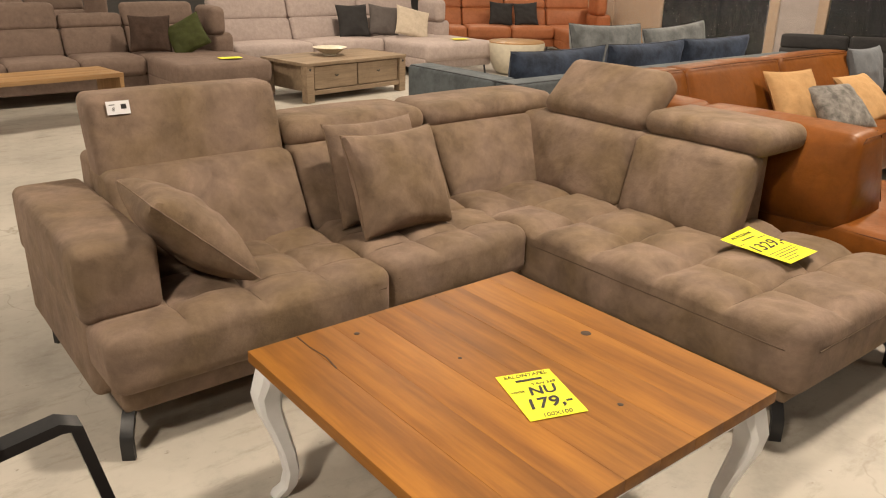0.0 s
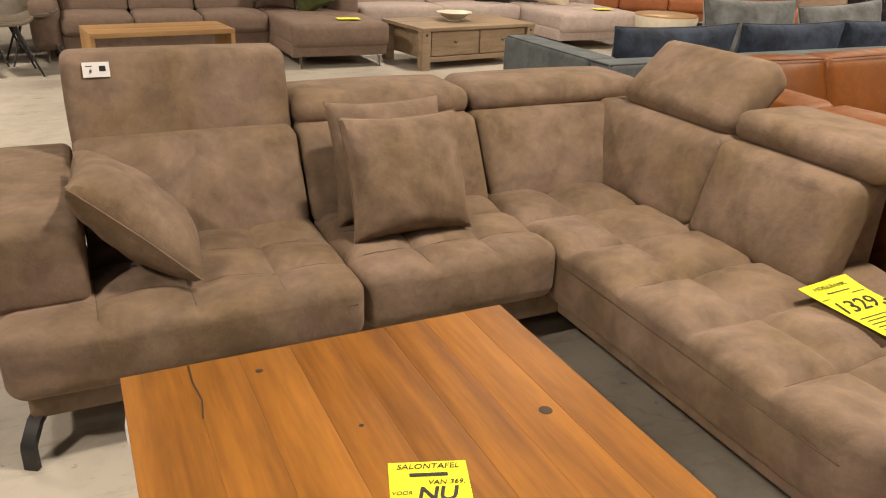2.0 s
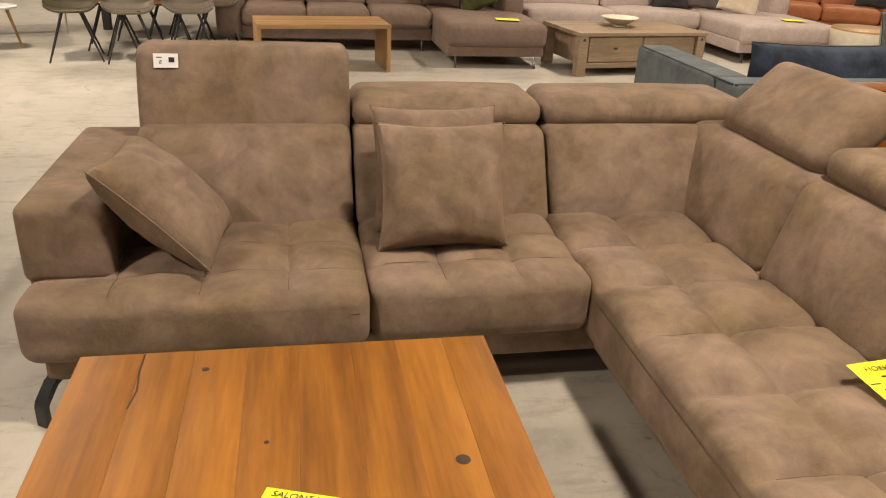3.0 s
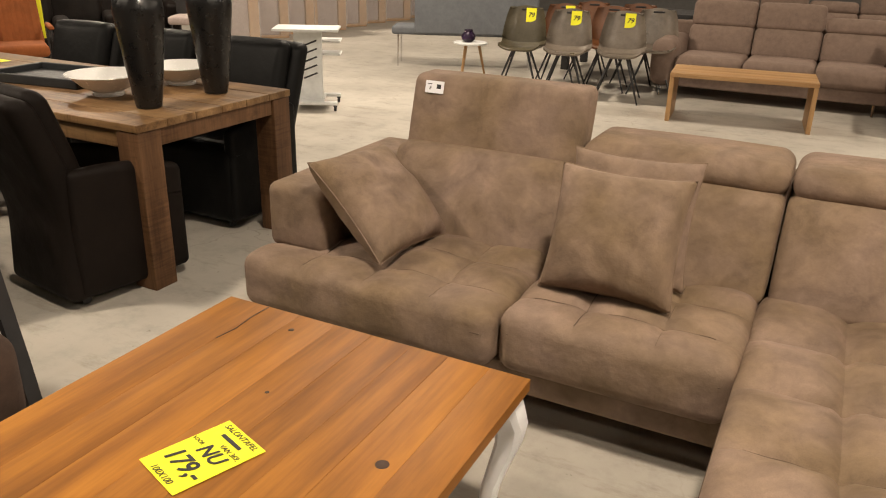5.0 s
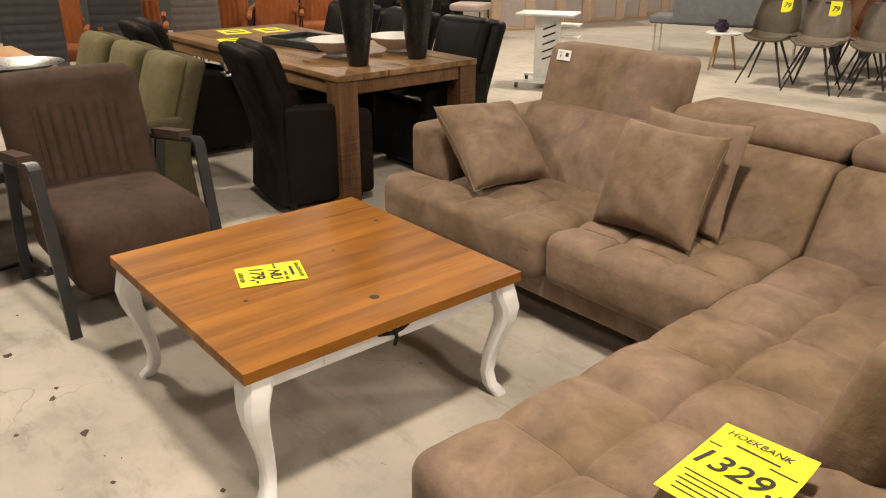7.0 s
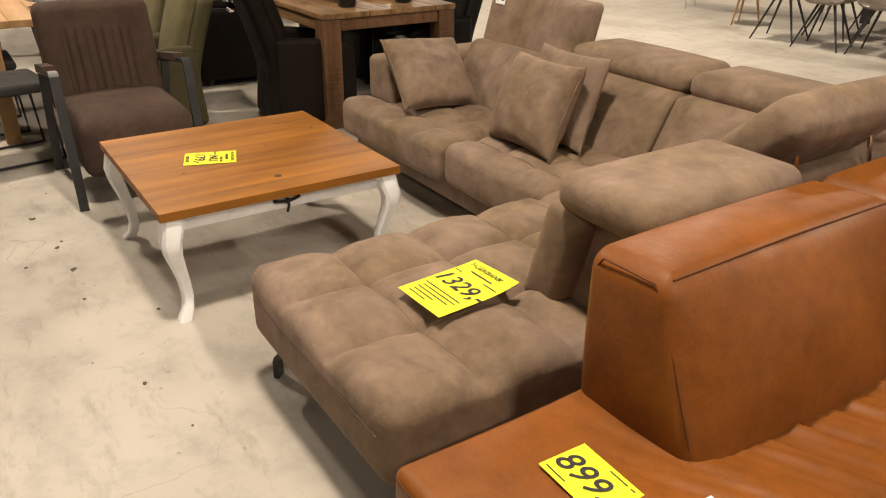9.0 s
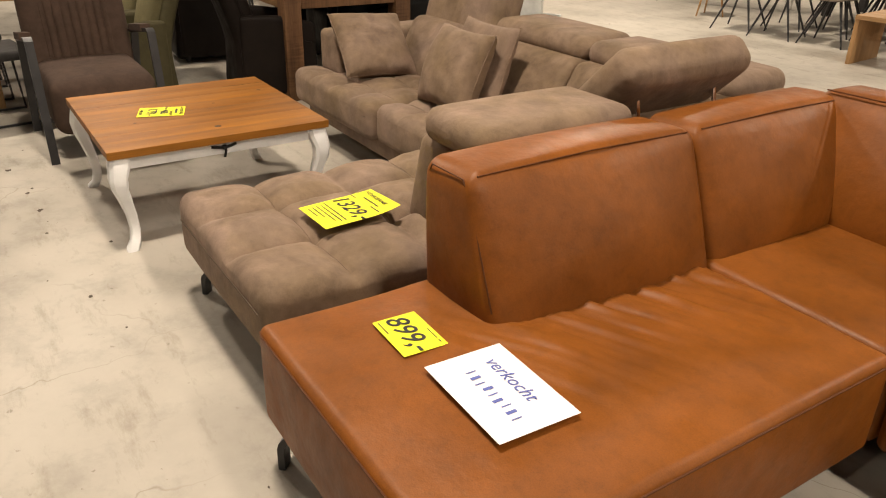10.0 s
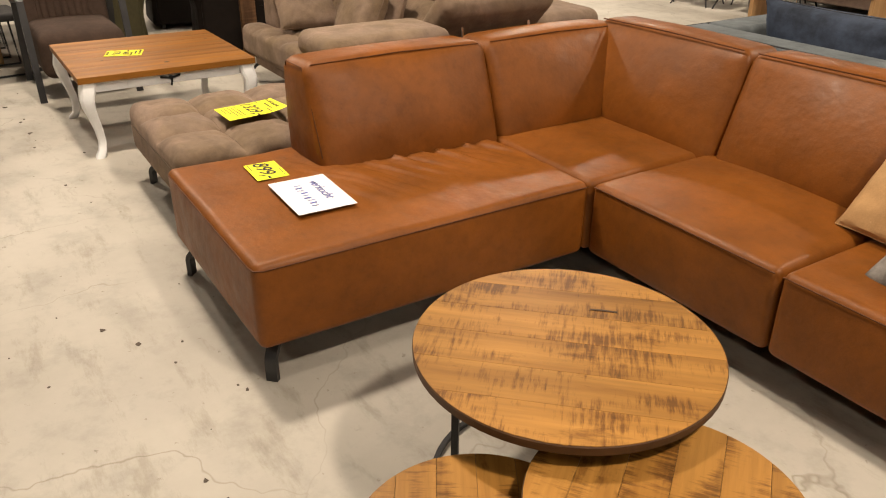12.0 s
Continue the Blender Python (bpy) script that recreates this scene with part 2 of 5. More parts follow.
M_BLACKLEATHER = leather("black_leather", (0.005, 0.005, 0.005), 0.5, 0.3, 0.14)
M_OLIVE = fabric("olive_cloth", (0.115, 0.100, 0.048), 0.85, 0.12, 7, 900, 0.2)
M_OLIVEDARK = fabric("dark_olive_cloth", (0.06, 0.052, 0.024), 0.85, 0.12, 7, 900, 0.2)
M_ORANGE = fabric("rust_orange_cloth", (0.27, 0.082, 0.022), 0.85, 0.12, 7, 900, 0.2)
M_GREYRIB = fabric("grey_ribbed_cloth", (0.115, 0.098, 0.092), 0.8, 0.12, 7, 900, 0.2)
M_CHARCOAL = fabric("charcoal_cloth", (0.035, 0.033, 0.033), 0.85, 0.15, 7, 900, 0.15)
M_GREYBENCH = fabric("mid_grey_cloth", (0.15, 0.16, 0.175), 0.85, 0.08, 7, 900, 0.15)
M_SHELLGREY = leather("worn_grey_leather", (0.15, 0.125, 0.10), 0.32, 0.35, 0.5)
M_SHELLOLIVE = leather("worn_olive_leather", (0.075, 0.062, 0.036), 0.36, 0.3, 0.5)
M_SHELLBROWN = leather("worn_brown_leather", (0.13, 0.05, 0.018), 0.36, 0.3, 0.5)
M_YELLOW = plain("fluorescent_yellow_card", (0.86, 0.84, 0.02), 0.6, 0, 0.03, 0.02)
M_PAPER = plain("white_paper", (0.80, 0.80, 0.83), 0.7, 0, 0.02, 0.02)
M_INK = plain("black_marker", (0.02, 0.02, 0.02), 0.6)
M_BLUEINK = plain("blue_pen", (0.10, 0.13, 0.42), 0.6)
M_CERAMIC = plain("white_ceramic", (0.84, 0.83, 0.81), 0.22, 0, 0.04)
M_BLACKCERAMIC = plain("black_glazed_ceramic", (0.008, 0.0075, 0.0075), 0.3, 0, 0.1, 0.0)
M_SLATE = plain("charcoal_tray", (0.018, 0.020, 0.022), 0.5)
M_CHROME = plain("chrome", (0.75, 0.75, 0.75), 0.15, 1.0, 0.02)
M_WHITEMETAL = plain("white_coated_metal", (0.66, 0.67, 0.66), 0.4)
M_CREAM = plain("cream_enamel", (0.62, 0.57, 0.46), 0.4)
M_CARD = plain("corrugated_cardboard", (0.48, 0.31, 0.175), 0.8, 0, 0.12, 0.1)
M_FILM = plastic_film("wrapping_film")
M_BLACKFILM = black_film("black_stretch_film")
M_GREENP = fabric("moss_green_velvet", (0.050, 0.058, 0.014), 0.8, 0.2, 8, 900, 0.4)
M_MUSTARD = fabric("ochre_cushion_cloth", (0.52, 0.31, 0.14), 0.85, 0.1, 8, 900, 0.2)
M_MARBLECLOTH = fabric("marbled_grey_velvet", (0.20, 0.185, 0.17), 0.8, 0.55, 16, 900, 0.3)
M_CREAMP = fabric("cream_cushion_cloth", (0.55, 0.46, 0.36), 0.85, 0.08, 8, 900, 0.2)
M_PURPLE = plain("purple_glass_pot", (0.022, 0.010, 0.032), 0.15)
M_LAMP = glow("lamp_diffuser", (1.0, 0.93, 0.82), 6.0)
M_DIRT = plain("floor_grit", (0.08, 0.06, 0.045), 0.9)


# ---- shapes: each returns (vertices, faces) ----
def axis_steps(h, r, n):
    t = [0.0, 0.268, 0.577, 1.0]
    lo = [-(h - r) - r * k for k in reversed(t[1:])]
    mid = [-(h - r) + 2 * (h - r) * i / n for i in range(n + 1)]
    return lo + mid + [(h - r) + r * k for k in t[1:]]


def rbox(c, size, r=0.02, n=(1, 1, 1), puff=(0, 0, 0), f=None):
    """A box with rounded edges; puff: how far each pair of faces swells; f: bends each place."""
    h = [s / 2 for s in size]
    r = min(r, min(h) * 0.98)
    st = [axis_steps(h[i], r, n[i]) for i in range(3)]
    V, F, ids = [], [], {}

    def vid(p):
        k = (round(p[0], 6), round(p[1], 6), round(p[2], 6))
        if k not in ids:
            q, d = [], []
            for i in range(3):
                m = h[i] - r
                w = max(-m, min(m, p[i]))
                q.append(w), d.append(p[i] - w)
            L = math.sqrt(sum(x * x for x in d)) or 1.0
            o = [q[i] + r * d[i] / L for i in range(3)]
            u = [max(-1, min(1, o[i] / h[i])) for i in range(3)]
            w = [1 - u[i] * u[i] for i in range(3)]
            o[0] += puff[0] * u[0] * w[1] * w[2]
            o[1] += puff[1] * u[1] * w[0] * w[2]
            o[2] += puff[2] * u[2] * w[0] * w[1]
            o = Vector((o[0] + c[0], o[1] + c[1], o[2] + c[2]))
            ids[k] = len(V)
            V.append(f(o) if f else o)
        return ids[k]

    for ax in range(3):
        a, b = (ax + 1) % 3, (ax + 2) % 3
        for s in (-1, 1):
            for i in range(len(st[a]) - 1):
                for j in range(len(st[b]) - 1):
                    quad = []
                    for da, db in ((0, 0), (1, 0), (1, 1), (0, 1)):
                        p = [0, 0, 0]
                        p[ax], p[a], p[b] = s * h[ax], st[a][i + da], st[b][j + db]
                        quad.append(vid(p))
                    F.append(quad if s > 0 else quad[::-1])
    return V, F


def span(x0, x1, y0, y1, z0, z1, r=0.02, n=(1, 1, 1), puff=(0, 0, 0), f=None):
    return rbox(((x0 + x1) / 2, (y0 + y1) / 2, (z0 + z1) / 2), (x1 - x0, y1 - y0, z1 - z0), r, n, puff, f)


def lathe(profile, n=32, c=(0, 0, 0)):
    V, F = [], []
    for rr, z in profile:
        for i in range(n):
            a = 2 * math.pi * i / n
            V.append(Vector((c[0] + rr * math.cos(a), c[1] + rr * math.sin(a), c[2] + z)))
    for k in range(len(profile) - 1):
        for i in range(n):
            j = (i + 1) % n
            F.append([k * n + i, k * n + j, (k + 1) * n + j, (k + 1) * n + i])
    F.append(list(range(n))[::-1])
    F.append([(len(profile) - 1) * n + i for i in range(n)])
    return V, F


def tube(pts, rad, n=8, shape=None):
    """A pipe along points; rad may be a list; shape (w, d) squares it."""
    V, F = [], []
    pts = [Vector(p) for p in pts]
    for k, p in enumerate(pts):
        d = (pts[min(k + 1, len(pts) - 1)] - pts[max(k - 1, 0)]).normalized()
        up = Vector((0, 0, 1)) if abs(d.z) < 0.95 else Vector((0, 1, 0))
        s = d.cross(up).normalized()
        t = s.cross(d).normalized()
        rk = rad[k] if isinstance(rad, (list, tuple)) else rad
        for i in range(n):
            a = 2 * math.pi * (i + 0.5) / n
            V.append(p + (s * math.cos(a) + t * math.sin(a)) * rk)
    for k in range(len(pts) - 1):
        for i in range(n):
            j = (i + 1) % n
            F.append([k * n + i, k * n + j, (k + 1) * n + j, (k + 1) * n + i])
    F.append(list(range(n))[::-1])
    F.append([(len(pts) - 1) * n + i for i in range(n)])
    return V, F


def strip(pts, w, d, side):
    """A flat bar of width w (along side) and thickness d through points."""
    V, F = [], []
    pts, side = [Vector(p) for p in pts], Vector(side).normalized()
    for k, p in enumerate(pts):
        t = (pts[min(k + 1, len(pts) - 1)] - pts[max(k - 1, 0)]).normalized()
        nrm = t.cross(side).normalized()
        V += [p + side * w / 2 + nrm * d / 2, p - side * w / 2 + nrm * d / 2, p - side * w / 2 - nrm * d / 2, p + side * w / 2 - nrm * d / 2]
    for k in range(len(pts) - 1):
        for i in range(4):
            j = (i + 1) % 4
            F.append([k * 4 + i, k * 4 + j, (k + 1) * 4 + j, (k + 1) * 4 + i])
    F += [[3, 2, 1, 0], [(len(pts) - 1) * 4 + i for i in range(4)]]
    return V, F


def join(*geos):
    V, F = [], []
    for v, fc in geos:
        o = len(V)
        V += v
        F += [[i + o for i in q] for q in fc]
    return V, F


def xf(geo, m):
    return [m @ v for v in geo[0]], geo[1]


def thing(name, label, category, at=(0, 0, 0), turn=0.0, group=""):
    e = new(name)
    e.empty_display_size = 0.1
    e.matrix_world = pose(*at, 0, 0, turn)
    return tagged(e, label, category, group)


def part(name, geo, material, parent=None, label=""):
    me = bpy.data.meshes.new(name)
    me.from_pydata([tuple(v) for v in geo[0]], [], geo[1])
    me.validate()
    bm = bmesh.new()
    bm.from_mesh(me)
    bmesh.ops.recalc_face_normals(bm, faces=bm.faces)
    bm.to_mesh(me)
    bm.free()
    me.polygons.foreach_set("use_smooth", [True] * len(me.polygons))
    me.set_sharp_from_angle(angle=radians(38))
    me.materials.append(material)
    ob = new(name, me)
    if parent is not None:
        ob.parent = parent
    if label:
        ob["label"] = label
    return ob


def solo(name, geo, material, label, category="", kind="", group="", at=None):
    ob = part(name, geo, material)
    if at is not None:
        ob.matrix_world = at
    return tagged(ob, label, category, group, kind)


def words(name, body, size, material, parent, m, lean=0.22, weight=0.0):
    """Written characters as a thin mesh, lying in the x-y plane of m."""
    cu = bpy.data.curves.new(name, "FONT")
    cu.body, cu.size, cu.extrude, cu.shear, cu.offset = body, size, 0.0004, lean, weight
    cu.align_x, cu.align_y = "CENTER", "CENTER"
    cu.resolution_u = 3
    tmp = new(name + "_tmp", cu)
    bpy.context.view_layer.update()
    me = bpy.data.meshes.new_from_object(tmp.evaluated_get(bpy.context.evaluated_depsgraph_get()))
    bpy.data.objects.remove(tmp)
    me.materials.clear()
    me.materials.append(material)
    ob = new(name, me)
    ob.parent = parent
    ob.matrix_local = m
    return ob


def pillow_geo(w, h, t, n=22, seed=0, sag=0.0):
    """A stuffed cushion in the x-z plane, thick along y: pulled-out corners, creases by the seam."""
    V, F = [], []
    for s in (-1, 1):
        o = len(V)
        for i in range(n + 1):
            for j in range(n + 1):
                u, v = -1 + 2 * i / n, -1 + 2 * j / n
                u, v = math.sin(u * math.pi / 2) * 0.5 + u * 0.5, math.sin(v * math.pi / 2) * 0.5 + v * 0.5
                x = u * w / 2 * (1 - 0.08 * (1 - v * v))
                z = v * h / 2 * (1 - 0.08 * (1 - u * u))
                full = max(0.0, (1 - u * u) * (1 - v * v)) ** 0.38
                edge = 1 - full
                wob = noise.noise(Vector((u * 3.0 + seed, v * 3.0, s * 2.0))) * 0.016 + noise.noise(Vector((u * 9 + seed, v * 9, s))) * 0.008 * edge
                y = s * (full * (t / 2 + wob))
                if sag:
                    z -= sag * (1 - u * u) * (v > 0) * v
                V.append(Vector((x, y, z)))
        for i in range(n):
            for j in range(n):
                a = o + i * (n + 1) + j
                q = [a, a + 1, a + n + 2, a + n + 1]
                F.append(q if s > 0 else q[::-1])
    ids, W, remap = {}, [], []
    for v in V:
        k = (round(v.x, 5), round(v.y, 5), round(v.z, 5))
        if k not in ids:
            ids[k] = len(W)
            W.append(v)
        remap.append(ids[k])
    return W, [[remap[i] for i in q] for q in F]


def pillow_rim(w, h, n=16):
    pts = []
    for k in range(4 * n):
        s, q = divmod(k, n)
        u = -1 + 2 * q / n
        a, b = ((u, -1), (1, u), (-u, 1), (-1, -u))[s]
        pts.append((a * w / 2 * (1 - 0.08 * (1 - b * b)), 0, b * h / 2 * (1 - 0.08 * (1 - a * a))))
    return pts + pts[:1]


def cushion(label, w, h, t, material, m, seed=0, group="", seam=None):
    e = thing("cushion", label, "cushion", group=group)
    e.matrix_world = m
    part("cover", pillow_geo(w, h, t, 22, seed), material, e)
    part("seam", tube(pillow_rim(w, h), 0.0025, 6), seam or material, e)
    return e


def shear_back(z0, z1, dx=0.0, dy=0.0):
    """Leans a back: its places shift by dx, dy from z0 to z1."""
    def f(v):
        k = (v.z - z0) / (z1 - z0)
        return Vector((v.x + dx * k, v.y + dy * k, v.z))
    return f


def tufted(x0, x1, y0, y1, z0, z1, xs, ys, depth=0.03, w=0.03, r=0.05, n=(48, 48, 2), puff=0.012, fade=None):
    """A seat cushion whose top is drawn in along the seams at xs and ys."""
    def f(v):
        k = max(0.0, min(1.0, (v.z - (z1 - 0.06)) / 0.06))
        gx = max([math.exp(-abs(v.x - a) / w) for a in xs] or [0])
        gy = max([math.exp(-abs(v.y - a) / w) for a in ys] or [0])
        g = max(gx, gy) * 0.62 + 0.5 * gx * gy
        wob = 0.006 * noise.noise(Vector((v.x * 7, v.y * 7, 1.0))) + 0.004 * noise.noise(Vector((v.x * 19, v.y * 19, 4.0)))
        a = fade(v) if fade else 1.0
        return Vector((v.x, v.y, v.z - k * (depth * g * a - wob)))
    return span(x0, x1, y0, y1, z0, z1, r, n, (0.006, 0.008, puff), f)


def tuft_seams(x0, x1, y0, y1, z1, xs, ys, depth, w, r, puff):
    """The stitched lines that draw the cushion in."""
    def z(x, y):
        gx = max([math.exp(-abs(x - a) / w) for a in xs] or [0])
        gy = max([math.exp(-abs(y - a) / w) for a in ys] or [0])
        u, v = (x - (x0 + x1) / 2) / ((x1 - x0) / 2), (y - (y0 + y1) / 2) / ((y1 - y0) / 2)
        wob = 0.006 * noise.noise(Vector((x * 7, y * 7, 1.0))) + 0.004 * noise.noise(Vector((x * 19, y * 19, 4.0)))
        return z1 + puff * (1 - u * u) * (1 - v * v) - depth * (max(gx, gy) * 0.62 + 0.5 * gx * gy) + wob + 0.0015
    out = []
    for a in xs:
        k = int((y1 - y0 - 2 * r) / 0.015)
        out.append(tube([(a, y0 + r + 0.015 * i, z(a, y0 + r + 0.015 * i)) for i in range(k)], 0.0015, 5))
    for a in ys:
        k = int((x1 - x0 - 2 * r) / 0.015)
        out.append(tube([(x0 + r + 0.015 * i, a, z(x0 + r + 0.015 * i, a)) for i in range(k)], 0.0015, 5))
    return out


# ---- the hall ----
def structure(name, geo, material, label):
    return solo(name, geo, material, label, "", "structure")


structure("floor", span(HALL_X0, HALL_X1, HALL_Y0, HALL_Y1, -0.2, 0.0, 0.001), M_FLOOR, "light grey polished concrete floor with fine cracks and stains")
# unseen ceiling and enclosing walls, added to close the hall and deepen its shade
structure("ceiling", span(HALL_X0, HALL_X1, HALL_Y0, HALL_Y1, HALL_H, HALL_H + 0.15, 0.01), M_CEIL, "unseen hall ceiling, dark to cut bounced light")
structure("wall_west", span(HALL_X0 - 0.2, HALL_X0, HALL_Y0 - 0.2, HALL_Y1 + 0.2, -0.2, HALL_H + 0.15, 0.01), M_DARKWALL, "wall of the showroom hall, dark to cut bounced light")
structure("wall_east", span(HALL_X1, HALL_X1 + 0.2, HALL_Y0 - 0.2, HALL_Y1 + 0.2, -0.2, HALL_H + 0.15, 0.01), M_DARKWALL, "dark wall behind the wrapped stock")
structure("wall_north", span(HALL_X0, HALL_X1, HALL_Y1, HALL_Y1 + 0.2, -0.2, HALL_H + 0.15, 0.01), M_WALL, "plain grey panel wall of the hall")
structure("wall_south", span(HALL_X0, HALL_X1, HALL_Y0 - 0.2, HALL_Y0, -0.2, HALL_H + 0.15, 0.01), M_WALL, "plain grey panel wall of the hall")


def hall_lamp():
    e = thing("ceiling_lamp", "square white hall lamp hung under the ceiling", "ceiling lamp", group="hall lamps")
    part("housing", span(-0.32, 0.32, -0.32, 0.32, 0.0, 0.08, 0.01), M_WHITEMETAL, e)
    part("diffuser", span(-0.28, 0.28, -0.28, 0.28, -0.012, -0.002, 0.004), M_LAMP, e)
    part("rod", tube([(0, 0, 0.08), (0, 0, 0.36)], 0.012, 8), M_WHITEMETAL, e)
    return e


first_lamp = hall_lamp()
for i, (lx, ly) in enumerate(LAMP_SPOTS):
    if i == 0:
        first_lamp.matrix_world = pose(lx, ly, HALL_H - 0.36)
    else:
        copy_thing(first_lamp, pose(lx, ly, HALL_H - 0.36))
    ld = bpy.data.lights.new("hall_light", "AREA")
    ld.shape, ld.size, ld.energy, ld.color = "SQUARE", 0.34, LAMP_POWER * LAMP_SHARE.get(i, 1.0), (1.0, 0.84, 0.66)
    new("hall_light", ld).matrix_world = pose(lx, ly, HALL_H - 0.38)


# ---- price cards and papers ----
def sheet(w, h, curl=0.0, n=8):
    V, F = [], []
    for zz in (0.0, 0.0012):
        for i in range(n + 1):
            for j in range(n + 1):
                u, v = i / n, j / n
                V.append(Vector(((u - 0.5) * w, (v - 0.5) * h, zz + curl * max(0.0, (v - 0.55) / 0.45) ** 2 * (0.3 + u))))
    k = (n + 1) ** 2
    for i in range(n):
        for j in range(n):
            a = i * (n + 1) + j
            F.append([a, a + 1, a + n + 2, a + n + 1])
            F.append([k + a + n + 1, k + a + n + 2, k + a + 1, k + a])
    return V, F


def price_card(label, w, h, m, lines, curl=0.0, material=None, ink=None, bars=(), group="price cards", name="price_card"):
    """lines: (text, size, x, y); bars: (x, y, width, height) of writing that cannot be read."""
    e = thing(name, label, "price card", group=group)
    e.matrix_world = m
    def lift(x, y):
        return curl * max(0.0, (y / h + 0.5 - 0.55) / 0.45) ** 2 * (0.3 + x / w + 0.5)
    part("card", sheet(w, h, curl), material or M_YELLOW, e)
    for body, size, x, y in lines:
        words("writing", body, size, ink or M_INK, e, pose(x, y, 0.0026 + lift(x + 0.3 * w, y + size * 0.4)), 0.22, (0.0006 if size > 0.07 else 0.0012) if size > 0.05 else 0.0)
    for x, y, bw, bh in bars:
        part("writing_bar", span(x - bw / 2, x + bw / 2, y - bh / 2, y + bh / 2, 0, 0.0006, 0.0002), ink or M_INK, e).matrix_local = pose(0, 0, 0.0022 + lift(x, y))
    return e


# ---- sofa leg ----
def plate_leg(at, dx, dy, h=0.14):
    """A bent flat steel leg that runs out under a corner."""
    x, y = at
    return strip([(x - dx * 0.09, y - dy * 0.09, h + 0.004), (x - dx * 0.05, y - dy * 0.05, h - 0.012), (x - dx * 0.004, y - dy * 0.004, h * 0.56), (x, y, h * 0.46), (x, y, h * 0.2), (x, y, 0.0)], 0.04, 0.02, (-dy, dx, 0))


# ---- the taupe corner sofa ----
def taupe_sofa():
    e = thing("corner_sofa", "taupe suede corner sofa with tufted seats and adjustable headrests", "sofa", (2.1, 2.4, 0))
    o = Matrix.Translation((-2.1, -2.4, 0))

    def p(name, geo, material=M_SUEDE, label=""):
        return part(name, xf(geo, o), material, e, label)

    p("base", join(span(0.85, 2.62, 2.48, 3.46, 0.13, 0.25, 0.02), span(2.60, 3.47, 1.26, 3.46, 0.13, 0.25, 0.02)))
    for name, x0, x1, y0, y1, z0, z1, xs, ys, depth, w, r, n in (
            ("seat", 0.81, 1.825, 2.40, 3.06, 0.225, 0.440, (1.06, 1.32, 1.58), (2.60, 2.82), 0.038, 0.042, 0.055, (92, 66, 2)),
            ("seat", 1.832, 2.556, 2.43, 3.06, 0.225, 0.443, (2.07, 2.32), (2.62, 2.83), 0.038, 0.042, 0.055, (70, 66, 2)),
            ("chaise_seat", 2.556, 3.50, 1.20, 3.06, 0.18, 0.444, (2.83, 3.15), (1.50, 1.80, 2.10, 2.41, 2.72), 0.066, 0.046, 0.06, (90, 166, 2))):
        cushion_ob = p(name, tufted(x0, x1, y0, y1, z0, z1, xs, ys, depth, w, r, n, 0.014))
        for line in tuft_seams(x0, x1, y0, y1, z1, xs, ys, depth, w, r, 0.014):
            part("stitched_seam", xf(line, o), M_SEAM, cushion_ob)
    # front seams of the cushions
    p("seam", join(tube([(0.86, 2.405, 0.365), (1.79, 2.400, 0.362)], 0.0022, 6), tube([(1.87, 2.432, 0.37), (2.52, 2.432, 0.37)], 0.0022, 6),
                   tube([(2.550, 1.27, 0.35), (2.550, 2.40, 0.36)], 0.0022, 6), tube([(2.63, 1.193, 0.35), (3.44, 1.193, 0.35)], 0.0022, 6)), M_SEAM)
    p("armrest", span(0.792, 1.052, 2.60, 3.50, 0.40, 0.656, 0.035, (6, 14, 5), (0.004, 0.004, 0.008)))
    p("armrest_panel", span(0.800, 1.03, 2.62, 3.49, 0.14, 0.43, 0.03, (4, 8, 4)))
    lean = shear_back(0.45, 0.73, dy=0.15)
    for x0, x1 in ((1.056, 1.815), (1.828, 2.568), (2.58, 3.26)):
        p("back_cushion", span(x0, x1, 2.985, 3.25, 0.40, 0.735, 0.035, (14, 4, 8), (0.004, 0.022, 0.006), lean))
    p("back_panel", span(1.058, 3.50, 3.36, 3.52, 0.13, 0.76, 0.03, (8, 2, 4)))
    p("headrest", span(1.056, 1.818, 3.20, 3.365, 0.69, 1.002, 0.035, (14, 3, 8), (0.004, 0.012, 0.004), shear_back(0.69, 1.0, dy=0.085)), M_SUEDE, "raised taupe suede headrest")

    for x0, x1 in ((1.83, 2.572), (2.584, 3.46)):
        p("headrest", span(x0, x1, 3.19, 3.55, 0.712, 0.832, 0.056, (12, 8, 3), (0.004, 0.006, 0.014)), M_SUEDE, "folded taupe suede headrest")
    leanx = shear_back(0.45, 0.75, dx=0.085)
    for y0, y1 in ((2.468, 3.22), (1.875, 2.455)):
        p("back_cushion", span(3.135, 3.30, y0, y1, 0.40, 0.752, 0.04, (4, 14, 8), (0.022, 0.004, 0.006), leanx))
    p("back_panel", span(3.25, 3.50, 1.93, 3.40, 0.14, 0.752, 0.03, (2, 8, 4)))
    tilt = Matrix.Translation((3.43, 2.80, 0.865)) @ Matrix.Rotation(radians(46), 4, "Y")
    p("headrest", xf(rbox((0, 0, 0), (0.15, 0.64, 0.34), 0.055, (3, 12, 8), (0.012, 0.004, 0.004)), tilt), M_SUEDE, "tilted taupe suede headrest")
    for hy in (2.6, 3.0):
        p("headrest_hinge", tube([(3.52, hy, 0.74), (3.50, hy, 0.86)], 0.008), M_CHROME, "chrome hinge rod")
    p("headrest", span(3.285, 3.64, 1.84, 2.468, 0.745, 0.862, 0.05, (8, 12, 3), (0.006, 0.004, 0.010)), M_SUEDE, "folded taupe suede headrest")
